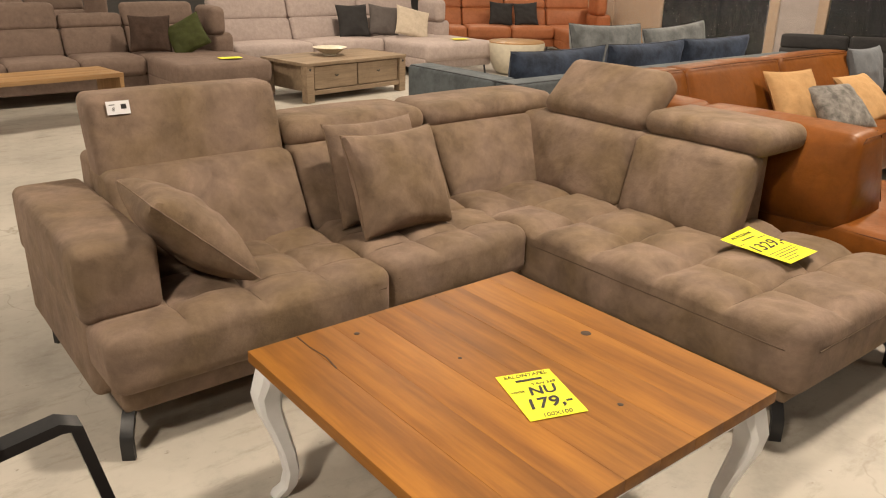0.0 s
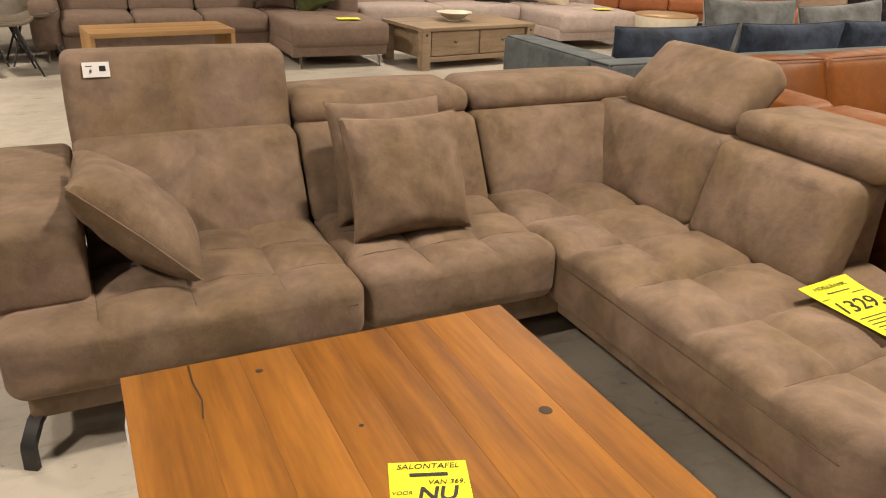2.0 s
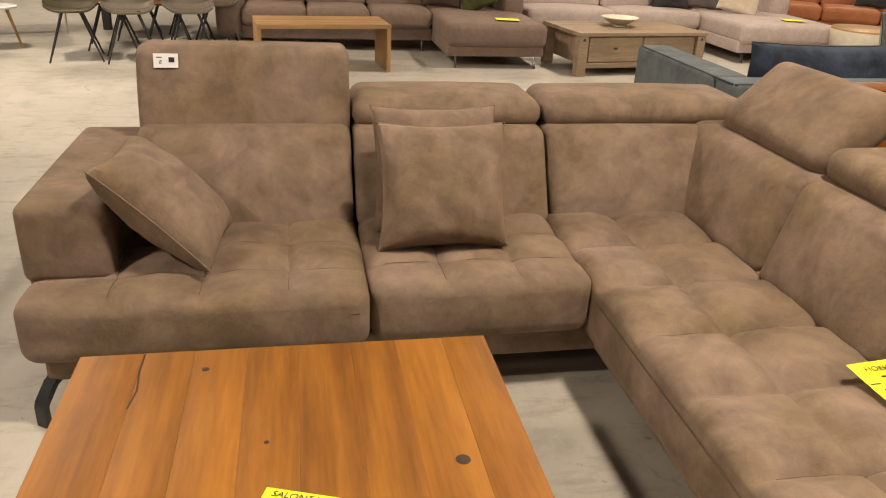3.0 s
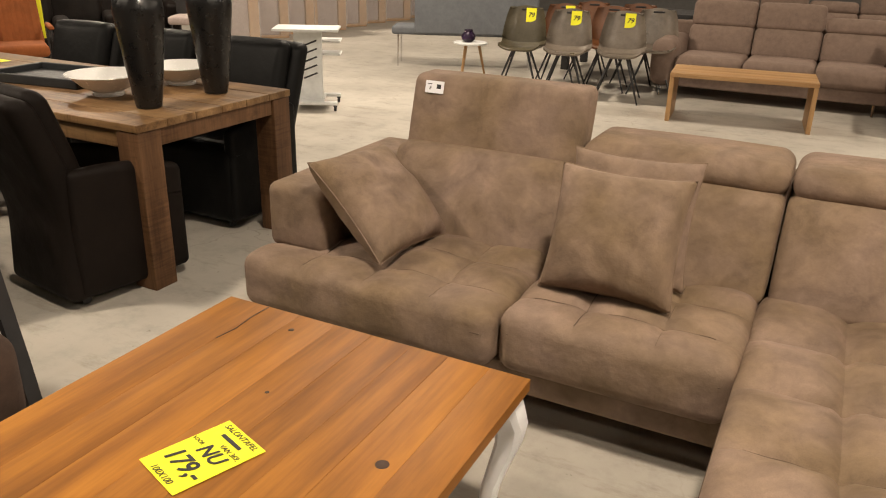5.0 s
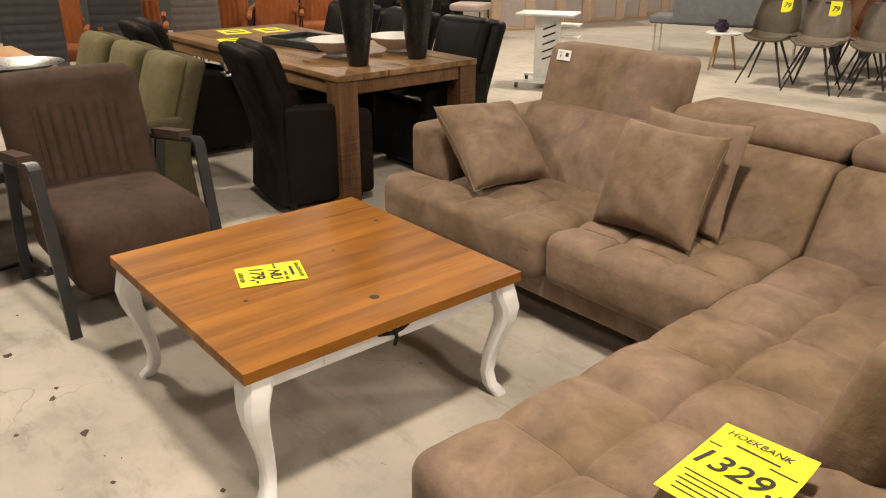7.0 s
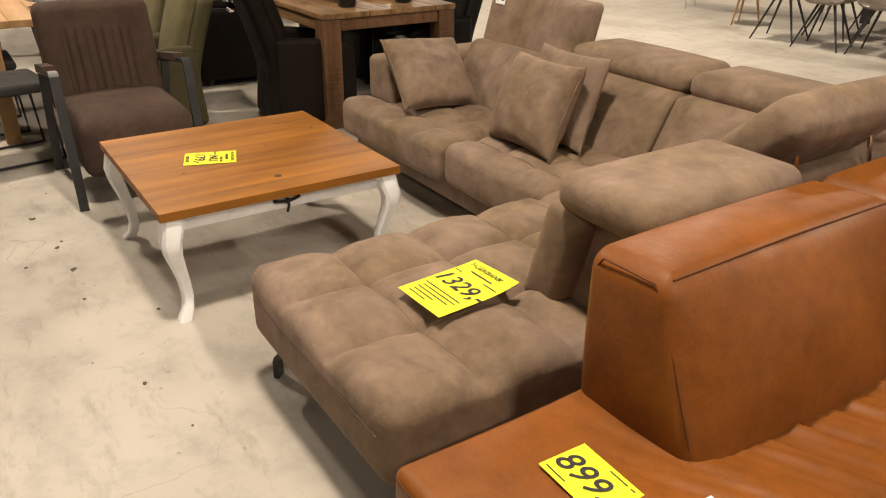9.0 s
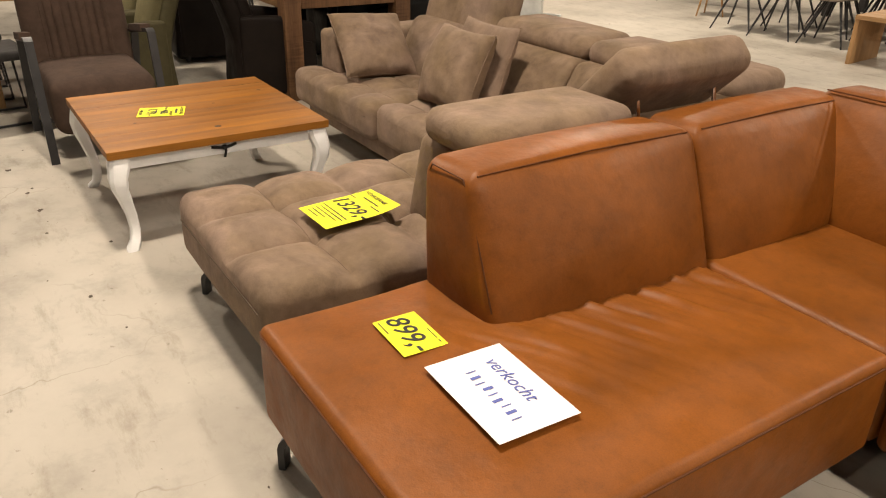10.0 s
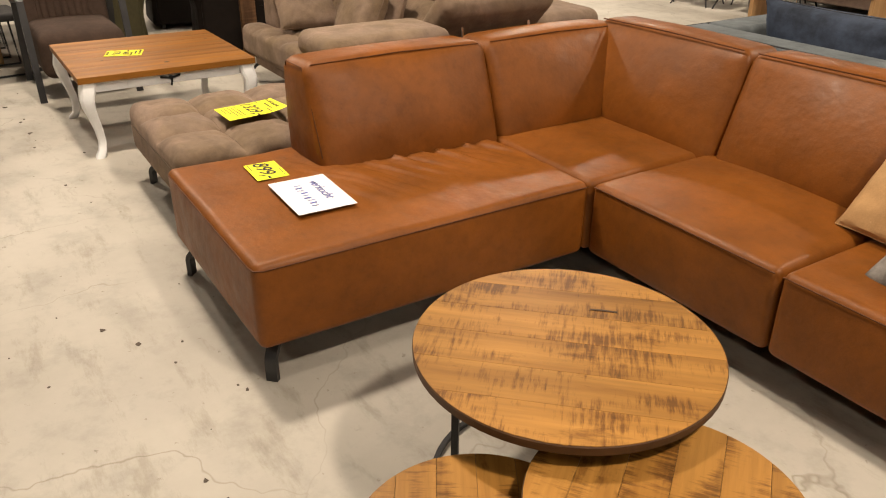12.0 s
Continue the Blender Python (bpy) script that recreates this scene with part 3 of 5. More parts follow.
    for at, dx, dy in (((0.835, 2.445), -0.5, -0.8), ((0.86, 3.42), -0.5, 0.8), ((2.59, 1.265), -0.7, -0.7), ((3.44, 1.265), 0.7, -0.7), ((3.45, 3.42), 0.7, 0.7)):
        p("leg", plate_leg(at, dx, dy), M_BLACK, "black bent steel leg")
    tag = part("tag", sheet(0.085, 0.05), M_PAPER, e, "white paper stock label")
    tag.matrix_local = o @ pose(1.165, 3.262, 0.955, 75, 0, 0)
    words("writing", "8", 0.02, M_INK, tag, pose(-0.02, -0.006, 0.0022))
    part("writing_bar", span(-0.032, -0.012, 0.010, 0.013, 0, 0.0005, 0.0002), M_INK, tag).matrix_local = pose(0, 0, 0.0018)
    part("writing_bar", span(0.010, 0.030, -0.006, 0.012, 0, 0.0005, 0.0002), M_STEEL, tag).matrix_local = pose(0, 0, 0.0018)


taupe_sofa()
corner_lean = Matrix(((0.0, 0.69, -0.724, 1.205), (1.0, 0.0, 0.0, 2.765), (0.0, 0.724, 0.69, 0.607), (0, 0, 0, 1))) @ Matrix.Rotation(radians(5), 4, "Y")
cushion("taupe suede cushion propped in the sofa corner by the armrest", 0.46, 0.45, 0.21, M_SUEDE, corner_lean, 1, "sofa cushions")
cushion("square taupe suede cushion leaning on the sofa back", 0.445, 0.43, 0.23, M_SUEDE, pose(2.10, 2.765, 0.640, -24, 0, 0), 5, "sofa cushions")
cushion("square taupe suede cushion behind another cushion", 0.45, 0.44, 0.15, M_SUEDE, pose(2.10, 2.925, 0.652, -19, 0, 1), 9, "sofa cushions")
price_card("yellow handwritten price card curling on the tufted chaise", 0.212, 0.292, pose(3.10, 1.665, 0.467, 1.5, 0, 2), [("HOEKBANK", 0.027, -0.01, 0.112), ("1329,-", 0.086, 0.0, 0.005)], 0.012,
           bars=((0.0, 0.086, 0.10, 0.006), (0.065, 0.066, 0.06, 0.005), (-0.085, 0.062, 0.03, 0.004), (-0.005, -0.055, 0.17, 0.004), (0.0, -0.072, 0.16, 0.004), (-0.01, -0.089, 0.15, 0.004), (-0.03, -0.106, 0.10, 0.004), (-0.04, -0.123, 0.08, 0.004)))


# ---- the pine coffee table ----
def coffee_table():
    e = thing("coffee_table", "square coffee table with stained pine top and white curved legs", "coffee table", (1.59, 1.555, 0))
    edges = [-0.5, -0.352, -0.232, -0.105, 0.018, 0.148, 0.262, 0.385, 0.5]
    for i in range(8):
        a, b = edges[i], edges[i + 1]
        part("plank", span(a + 0.0001, b - 0.0001, -0.5, 0.5, 0.438, 0.472 + 0.0003 * (i % 2), 0.0009, (1, 1, 1)), M_PINE, e)
    for kx, ky, kr in ((0.346, 0.016, 0.016), (-0.2, 0.412, 0.009), (0.12, -0.30, 0.008), (-0.05, 0.12, 0.006)):
        part("knot", lathe([(kr, 0), (kr * 0.9, 0.0005)], 14, (kx, ky, 0.4724)), M_KNOT, e)
    part("crack", strip([(-0.349, 0.495, 0.4728), (-0.351, 0.42, 0.4728), (-0.343, 0.34, 0.4728), (-0.352, 0.27, 0.4728)], 0.004, 0.0008, (1, 0, 0)), M_KNOT, e)
    for sx, sy in ((0, -1), (0, 1), (-1, 0), (1, 0)):
        if sx == 0:
            part("apron", span(-0.41, 0.41, sy * 0.445 - 0.011, sy * 0.445 + 0.011, 0.375, 0.437, 0.003), M_WHITEPAINT, e)
        else:
            part("apron", span(sx * 0.445 - 0.011, sx * 0.445 + 0.011, -0.41, 0.41, 0.375, 0.437, 0.003), M_WHITEPAINT, e)
    prof = [(0.437, 0.0, 0.040), (0.40, 0.008, 0.042), (0.345, 0.028, 0.036), (0.29, 0.024, 0.031), (0.23, 0.004, 0.026), (0.16, -0.018, 0.022), (0.09, -0.028, 0.020), (0.04, -0.018, 0.021), (0.012, 0.004, 0.025), (0.0, 0.010, 0.024)]
    for sx in (-1, 1):
        for sy in (-1, 1):
            pts, rad = [], []
            for z, out, r in prof:
                pts.append((sx * (0.447 + out * 0.75), sy * (0.447 + out * 0.75), z))
                rad.append(r * 1.2)
            V, F = [], []
            for k, (px, py, pz) in enumerate(pts):
                h = rad[k] * 0.86
                c = h * 0.35
                ring = [(-h + c, -h), (h - c, -h), (h, -h + c), (h, h - c), (h - c, h), (-h + c, h), (-h, h - c), (-h, -h + c)]
                V += [Vector((px + a, py + b, pz)) for a, b in ring]
            for k in range(len(pts) - 1):
                F += [[k * 8 + i, k * 8 + (i + 1) % 8, (k + 1) * 8 + (i + 1) % 8, (k + 1) * 8 + i] for i in range(8)]
            F += [list(range(8))[::-1], [(len(pts) - 1) * 8 + i for i in range(8)]]
            part("leg", (V, F), M_WHITEPAINT, e, "white painted cabriole leg")
    drawer = part("drawer", span(0.4575, 0.462, -0.24, 0.24, 0.383, 0.432, 0.0015), M_WHITEPAINT, e)
    part("ribbon_pull", join(strip([(0.468, -0.06, 0.418), (0.474, -0.02, 0.412), (0.472, 0.0, 0.410), (0.474, 0.025, 0.414), (0.468, 0.055, 0.420)], 0.012, 0.004, (0, 0, 1)),
                             tube([(0.470, 0.0, 0.412), (0.474, 0.004, 0.395), (0.471, -0.003, 0.365)], 0.006, 6), rbox((0.471, 0, 0.411), (0.016, 0.02, 0.022), 0.006)), M_BLACKCLOTH, drawer, "black ribbon tied as a pull")


coffee_table()
price_card("yellow handwritten price card lying on the pine table", 0.155, 0.215, pose(1.583, 1.408, 0.474, 0, 0, -19), [("SALONTAFEL", 0.021, 0.0, 0.092), ("VAN 369,", 0.018, 0.032, 0.045), ("VOOR", 0.014, -0.055, 0.018), ("NU", 0.052, 0.01, 0.012), ("179,-", 0.062, 0.0, -0.045), ("100X100", 0.022, 0.0, -0.095)], 0.0,
           bars=((0.0, 0.068, 0.075, 0.010),))


# ---- the cognac leather corner sofa ----
def cognac_sofa():
    e = thing("corner_sofa", "cognac brown leather corner sofa with low block seats", "sofa", (5.0, 2.4, 0))
    o = Matrix.Translation((-5.0, -2.4, 0))

    def p(name, geo, material=M_COGNAC, label=""):
        return part(name, xf(geo, o), material, e, label)

    def crease(v):
        # soft gathers where the seat meets the back
        if v.z < 0.38:
            return v
        k = math.exp(-((v.x - 4.06) / 0.26) ** 2) * max(0.0, min(1.0, (v.y - 1.45) / 0.3))
        w = noise.noise(Vector((v.x * 3, (v.y - 0.35 * v.x) * 17, 2.0))) * 0.020 * k + noise.noise(Vector((v.x * 4, (v.y - 0.5 * v.x) * 38, 5.0))) * 0.007 * k + noise.noise(Vector((v.x * 4, v.y * 5, 7))) * 0.006
        return Vector((v.x, v.y, v.z + w))
    p("seat", span(3.648, 4.622, 1.118, 2.452, 0.15, 0.452, 0.03, (60, 190, 4), (0.010, 0.010, 0.022), crease), M_COGNAC, "long cognac leather chaise seat")
    p("seat", span(3.66, 4.618, 2.458, 3.30, 0.15, 0.448, 0.03, (20, 20, 4), (0.004, 0.004, 0.02)))
    for x0, x1 in ((4.624, 5.452), (5.458, 6.45), (6.456, 7.35)):
        p("seat", span(x0, x1, 2.462, 3.30, 0.15, 0.448, 0.03, (24, 20, 4), (0.004, 0.010, 0.03)))
    def loop(x0, x1, y0, y1, z):
        return [(x0 + 0.02, y0 + 0.003, z), (x1 - 0.02, y0 + 0.003, z), (x1 - 0.006, y0 + 0.008, z), (x1 - 0.003, y0 + 0.03, z), (x1 - 0.003, y1, z)]
    p("piping", join(tube([(3.651, 2.40, 0.434), (3.651, 1.15, 0.434), (3.662, 1.124, 0.434), (3.69, 1.117, 0.435), (4.58, 1.117, 0.435), (4.61, 1.124, 0.434), (4.622, 1.15, 0.434), (4.625, 2.44, 0.434)], 0.003, 6),
                     tube([(4.64, 2.460, 0.434), (5.44, 2.457, 0.434)], 0.003, 6), tube([(5.47, 2.457, 0.434), (6.43, 2.457, 0.434)], 0.003, 6), tube([(6.47, 2.457, 0.434), (7.33, 2.457, 0.434)], 0.003, 6)), M_COGNAC_SEAM)

    def slope_x(v):
        k = max(0.0, (v.z - 0.42) / 0.42)
        t = (v.x - 3.645) / 0.385
        return Vector((v.x - 0.16 * k * max(0.0, t), v.y, v.z + 0.012 * t * k))
    for y0, y1 in ((1.632, 2.474), (2.480, 3.30)):
        p("back_cushion", span(3.645, 4.03, y0, y1, 0.40, 0.835, 0.05, (8, 22, 12), (0.072, 0.016, 0.018), slope_x))
        p("piping", tube([(3.865, y0 + 0.03, 0.836), (3.868, (y0 + y1) / 2, 0.844), (3.865, y1 - 0.03, 0.836)], 0.0026, 6), M_COGNAC_SEAM)
    p("piping", tube([(3.68, 1.634, 0.80), (3.70, 1.630, 0.826), (3.84, 1.634, 0.826), (3.868, 1.636, 0.79), (3.99, 1.636, 0.50)], 0.0024, 6), M_COGNAC_SEAM)

    def slope_y(v):
        k = max(0.0, (v.z - 0.42) / 0.42)
        t = (3.42 - v.y) / 0.385
        return Vector((v.x, v.y + 0.16 * k * max(0.0, t), v.z + 0.008 * t * k))
    for x0, x1 in ((3.80, 4.672), (4.680, 5.80), (5.808, 6.88)):
        p("back_cushion", span(x0, x1, 3.05, 3.42, 0.40, 0.862, 0.05, (22, 8, 12), (0.008, 0.072, 0.018), slope_y))
        p("piping", tube([(x0 + 0.03, 3.205, 0.868), ((x0 + x1) / 2, 3.200, 0.875), (x1 - 0.03, 3.205, 0.868)], 0.003, 6), M_COGNAC_SEAM)
    p("back_panel", join(span(3.652, 3.80, 1.66, 3.42, 0.15, 0.46, 0.02, (2, 6, 3)), span(3.66, 6.9, 3.29, 3.43, 0.15, 0.62, 0.02, (6, 2, 3))))
    p("frame_rail", join(span(3.80, 4.50, 1.30, 3.30, 0.105, 0.152, 0.005), span(4.50, 7.2, 2.62, 3.30, 0.105, 0.152, 0.005)), M_BLACKCLOTH, "black underside of the seat frame")
    for at, dx, dy in (((3.70, 1.145), -0.7, -0.7), ((4.57, 1.16), 0.7, -0.7), ((3.72, 3.36), -0.7, 0.7), ((7.28, 2.52), 0.7, -0.7)):
        p("leg", plate_leg(at, dx, dy, 0.155), M_BLACK, "black bent steel leg")


cognac_sofa()
price_card("small yellow card with a handwritten price on leather", 0.18, 0.125, pose(3.918, 1.43, 0.470, 0, 0, -2), [("899,-", 0.085, 0.0, -0.005)], 0.0, bars=((0.03, 0.05, 0.05, 0.003), (0.07, 0.05, 0.012, 0.003), (-0.05, -0.05, 0.06, 0.003)))
price_card("white sheet with a handwritten note lying on leather", 0.315, 0.215, pose(4.241, 1.477, 0.480, 0, 0, -2), [("verkocht", 0.05, -0.02, 0.045)], 0.0, M_PAPER, M_BLUEINK,
           bars=tuple((-0.085 + 0.024 * i, -0.022 - 0.003 * (i % 3), 0.004 + 0.006 * (i % 2), 0.026) for i in range(9)), name="paper_note")
cushion("ochre cushion leaning on the cognac sofa back", 0.46, 0.42, 0.13, M_MUSTARD, Matrix.Translation((5.60, 2.94, 0.64)) @ Matrix.Rotation(radians(-14), 4, "Z") @ Matrix.Rotation(radians(-32), 4, "X"), 3, "loose cushions")
cushion("marbled grey velvet cushion on the cognac sofa", 0.48, 0.42, 0.17, M_MARBLECLOTH, Matrix.Translation((5.86, 2.74, 0.57)) @ Matrix.Rotation(radians(-12), 4, "Z") @ Matrix.Rotation(radians(-48), 4, "X"), 6, "loose cushions")
cushion("ochre cushion leaning on the cognac sofa seat", 0.48, 0.44, 0.15, M_MUSTARD, Matrix.Translation((6.42, 2.82, 0.585)) @ Matrix.Rotation(radians(-48), 4, "X"), 8, "loose cushions")
cushion("lilac grey cushion at the end of the sofa", 0.55, 0.46, 0.17, M_GREYBENCH, Matrix.Translation((7.02, 3.12, 0.67)) @ Matrix.Rotation(radians(-12), 4, "X"), 12, "loose cushions")


# ---- nest of round tables ----
def round_table(at, r, h, turn, label):
    e = thing("round_table", label, "side table", (*at, 0), turn, "nest of round tables")
    # boards cut to the circle
    n = 6
    top = h - 0.022
    for i in range(n):
        a, b = -r + 2 * r * i / n + 0.0005, -r + 2 * r * (i + 1) / n - 0.0005
        seg = 14
        up, lowr = [], []
        for k in range(seg + 1):
            y = a + (b - a) * k / seg
            up.append((math.sqrt(max(0.0, r * r - y * y)), y))
            lowr.append((-math.sqrt(max(0.0, r * r - y * y)), y))
        ring = up + lowr[::-1]
        V = [Vector((x, y, top)) for x, y in ring] + [Vector((x, y, h)) for x, y in ring]
        m = len(ring)
        F = [list(range(m))[::-1], [m + k for k in range(m)]] + [[k, (k + 1) % m, m + (k + 1) % m, m + k] for k in range(m)]
        part("plank", (V, F), M_MANGO, e)
    band = [(r - 0.004, top - 0.004), (r + 0.0015, top - 0.002), (r + 0.0022, h - 0.004), (r - 0.0005, h - 0.0012), (r - 0.006, h - 0.006)]
    part("rim", lathe(band, 72), M_EDGE, e)
    ring = [((r - 0.05) * math.cos(a), (r - 0.05) * math.sin(a)) for a in [2 * math.pi * k / 48 for k in range(49)]]
    part("ring", tube([(x, y, h - 0.034) for x, y in ring], 0.011, 4), M_BLACK, e)
    part("floor_ring", tube([(x, y, 0.010) for x, y in ring], 0.010, 4), M_BLACK, e)
    for k in range(4):
        a = math.pi / 4 + k * math.pi / 2
        x, y = (r - 0.05) * math.cos(a), (r - 0.05) * math.sin(a)
        part("leg", tube([(x, y, 0.01), (x, y, h - 0.03)], 0.012, 4), M_BLACK, e)
    return e


round_table((5.425, 1.645), 0.385, 0.465, 46, "large round table with rough mango wood top")
round_table((5.905, 1.500), 0.285, 0.400, 125, "middle round table with rough mango wood top")
round_table((5.745, 1.165), 0.265, 0.335, 148, "small round table with rough mango wood top")
RTCRACK = solo("wood_splinter", strip([(5.34, 1.80, 0.4662), (5.36, 1.823, 0.4664), (5.39, 1.852, 0.4662)], 0.008, 0.0008, (0.5, -0.8, 0)), M_KNOT, "dark split in the round table top", "split")


# ---- brown armchair with steel arms ----
def armchair():
    e = thing("armchair", "brown suede armchair with ribbed back and black steel arms", "armchair", (0.30, 1.31, 0), 0)
    wrap = lambda v: Vector((v.x, v.y, v.z - 0.05 * max(0, v.x - 0.22) ** 2 * 8))
    part("seat", span(-0.24, 0.43, -0.285, 0.285, 0.17, 0.475, 0.07, (14, 14, 6), (0.02, 0.004, 0.018), wrap), M_BROWNCLOTH, e)
    lean = shear_back(0.40, 0.93, dx=-0.15)

    def ribs(v):
        v = lean(v)
        if v.x > -0.33 and abs(v.y) < 0.19 and 0.45 < v.z < 0.80:
            v.x += 0.016 * abs(math.cos(v.y * math.pi / 0.047)) ** 0.6 - 0.012
        return v
    part("backrest", span(-0.30, -0.16, -0.30, 0.30, 0.36, 0.935, 0.05, (3, 110, 24), (0.012, 0.004, 0.006), ribs), M_BROWNCLOTH, e)
    for s in (-1, 1):
        y = s * 0.325
        part("arm_frame", strip([(0.385, y, 0.0), (0.335, y, 0.30), (0.262, y, 0.668), (0.235, y, 0.678), (-0.27, y, 0.60)], 0.045, 0.022, (0, 1, 0)), M_STEEL, e, "black steel arm and front leg")
        part("rear_leg", strip([(-0.20, y, 0.60), (-0.30, y, 0.30), (-0.36, y, 0.0)], 0.045, 0.022, (0, 1, 0)), M_STEEL, e)
        part("arm_pad", strip([(0.13, y, 0.677), (-0.02, y, 0.656), (-0.22, y, 0.626)], 0.058, 0.038, (0, 1, 0)), M_BROWNCLOTH, e)
    part("crossbar", span(-0.02, 0.02, -0.32, 0.32, 0.14, 0.165, 0.004), M_STEEL, e)


armchair()


# ---- dining table with weathered top ----
def dining_table():
    x0, x1, y0, y1, h = -2.42, 0.07, 2.66, 3.70, 0.768
    e = thing("dining_table", "long weathered teak dining table with thick square legs", "dining table", ((x0 + x1) / 2, (y0 + y1) / 2, 0))
    L, W = (x1 - x0) / 2, (y1 - y0) / 2
    for i in range(6):
        a = -W + 2 * W * i / 6
        part("plank", span(-L, L, a + 0.001, a + 2 * W / 6 - 0.001, h - 0.035, h + 0.0008 * (i % 2), 0.004), M_TEAK, e)
    for sy in (-1, 1):
        part("apron", span(-L + 0.14, L - 0.14, sy * (W - 0.03) - 0.012, sy * (W - 0.03) + 0.012, h - 0.115, h - 0.036, 0.004), M_TEAK, e)
    for sx in (-1, 1):
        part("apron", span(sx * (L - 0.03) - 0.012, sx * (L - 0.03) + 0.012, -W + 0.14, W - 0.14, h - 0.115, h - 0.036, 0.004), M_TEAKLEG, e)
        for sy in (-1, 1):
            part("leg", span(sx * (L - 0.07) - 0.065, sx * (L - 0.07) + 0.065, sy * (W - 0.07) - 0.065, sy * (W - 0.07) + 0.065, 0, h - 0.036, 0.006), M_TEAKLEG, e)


dining_table()


def vase(at, label):
    e = thing("vase", label, "vase", at, 0, "tall vases")
    e.scale = (1.12, 1.12, 1.0)
    prof = [(0.045, 0), (0.052, 0.004), (0.060, 0.06), (0.076, 0.20), (0.090, 0.34), (0.098, 0.43), (0.094, 0.475), (0.070, 0.515), (0.045, 0.535), (0.038, 0.555), (0.040, 0.60), (0.050, 0.625), (0.044, 0.625), (0.032, 0.60), (0.030, 0.56)]
    part("body", lathe(prof, 40), M_BLACKCERAMIC, e)
    for s in (-1, 1):
        part("handle", tube([(s * 0.04, 0, 0.60), (s * 0.075, 0, 0.59), (s * 0.085, 0, 0.55), (s * 0.072, 0, 0.51)], 0.010, 8), M_BLACKCERAMIC, e)


vase((-0.175, 2.965, 0.769), "tall black glazed vase standing on the dining table")
vase((-0.175, 3.41, 0.769), "tall black glazed vase standing on the dining table")


def bowl(at, r, h, label, material=None):
    prof = [(r * 0.36, 0), (r * 0.38, 0.012), (r * 0.34, 0.02), (r * 0.62, h * 0.45), (r * 0.86, h * 0.85), (r, h), (r * 0.99, h + 0.004), (r * 0.82, h * 0.86), (r * 0.58, h * 0.5), (r * 0.2, h * 0.3)]
    solo("bowl", lathe(prof, 44), material or M_CERAMIC, label, "bowl", at=pose(*at))


bowl((-0.56, 3.07, 0.769), 0.195, 0.105, "wide white ceramic bowl on the dining table")
bowl((-0.50, 3.50, 0.769), 0.195, 0.10, "wide white ceramic bowl behind the vases")
solo("tray", join(span(-0.30, 0.30, -0.19, 0.19, 0, 0.015, 0.006), span(-0.31, 0.31, -0.20, -0.185, 0.0, 0.05, 0.006), span(-0.31, 0.31, 0.185, 0.20, 0.0, 0.05, 0.006), span(-0.31, -0.295, -0.2, 0.2, 0.0, 0.05, 0.006), span(0.295, 0.31, -0.2, 0.2, 0.0, 0.05, 0.006)), M_SLATE, "flat charcoal tray on the dining table", "tray", at=pose(-1.12, 3.22, 0.769, 0, 0, 8))
for (cx, cy, tn) in ((-2.12, 3.12, 80), (-2.05, 3.40, 85), (-1.62, 2.88, 75)):
    price_card("yellow price card lying on the dining table", 0.21, 0.30, pose(cx, cy, 0.7705, 0, 0, tn), [], 0.0, bars=((0, 0.06, 0.12, 0.03), (0, -0.04, 0.14, 0.05)))


# ---- dark upholstered dining chairs ----
def lounge_chair(material, label, handle=True, name="dining_chair", group="chairs round the dining table", skirt=True, back_mat=None):
    """Faces +y; a closed body with curved arms, a cushion back and a pull at the rear."""
    e = thing(name, label, "dining chair", group=group)

    def flare(v):
        k = (v.z - 0.06) / 0.6
        w = 0.97 + 0.03 * min(1, max(0, k))
        return Vector((v.x * w, v.y if v.y > 0 else v.y * (0.86 + 0.1 * k), v.z))
    part("body", span(-0.295, 0.295, -0.26, 0.30, 0.045, 0.47, 0.05, (6, 8, 6), (0, 0, 0.01), flare), material, e)
    lean = shear_back(0.40, 0.95, dy=-0.17)

    def sweep(v):
        k = (v.z - 0.40) / 0.55
        out = -0.17 * k ** 1.3 if k > 0 else -0.045 * (-k) ** 1.4
        return Vector((v.x * (1 - 0.07 * math.exp(-((v.z - 0.36) / 0.2) ** 2)), v.y + out, v.z))
    part("backrest", span(-0.285, 0.285, -0.30, -0.18, 0.045, 0.945, 0.045, (8, 3, 22), (0.004, 0.012, 0.01), sweep), material, e)
    part("back_cushion", span(-0.235, 0.235, -0.20, -0.09, 0.47, 0.965, 0.05, (8, 3, 10), (0.004, 0.03, 0.006), lean), back_mat or material, e)
    for s in (-1, 1):
        def drop(v):
            k = max(0.0, (v.y + 0.25) / 0.5)
            return Vector((v.x, v.y, v.z - 0.06 * k * k * (v.z > 0.45)))
        part("armrest", span(s * 0.265 - 0.035, s * 0.265 + 0.035, -0.27, 0.29, 0.06, 0.63, 0.03, (2, 8, 9), (0, 0, 0.01), drop), material, e)
    for sx in (-1, 1):
        for sy in (-1, 1):
            part("castor", join(tube([(sx * 0.2, sy * 0.22, 0.03), (sx * 0.2, sy * 0.22, 0.07)], 0.012), xf(lathe([(0.022, -0.010), (0.025, 0.0), (0.022, 0.010)], 16), pose(sx * 0.2, sy * 0.22, 0.025, 0, 90, 0))), M_BLACK, e)
    if handle:
        part("pull_handle", tube([(-0.05, -0.475, 0.80), (-0.05, -0.50, 0.80), (0.05, -0.50, 0.80), (0.05, -0.475, 0.80)], 0.007, 8), M_CHROME, e, "chrome pull handle")
    return e


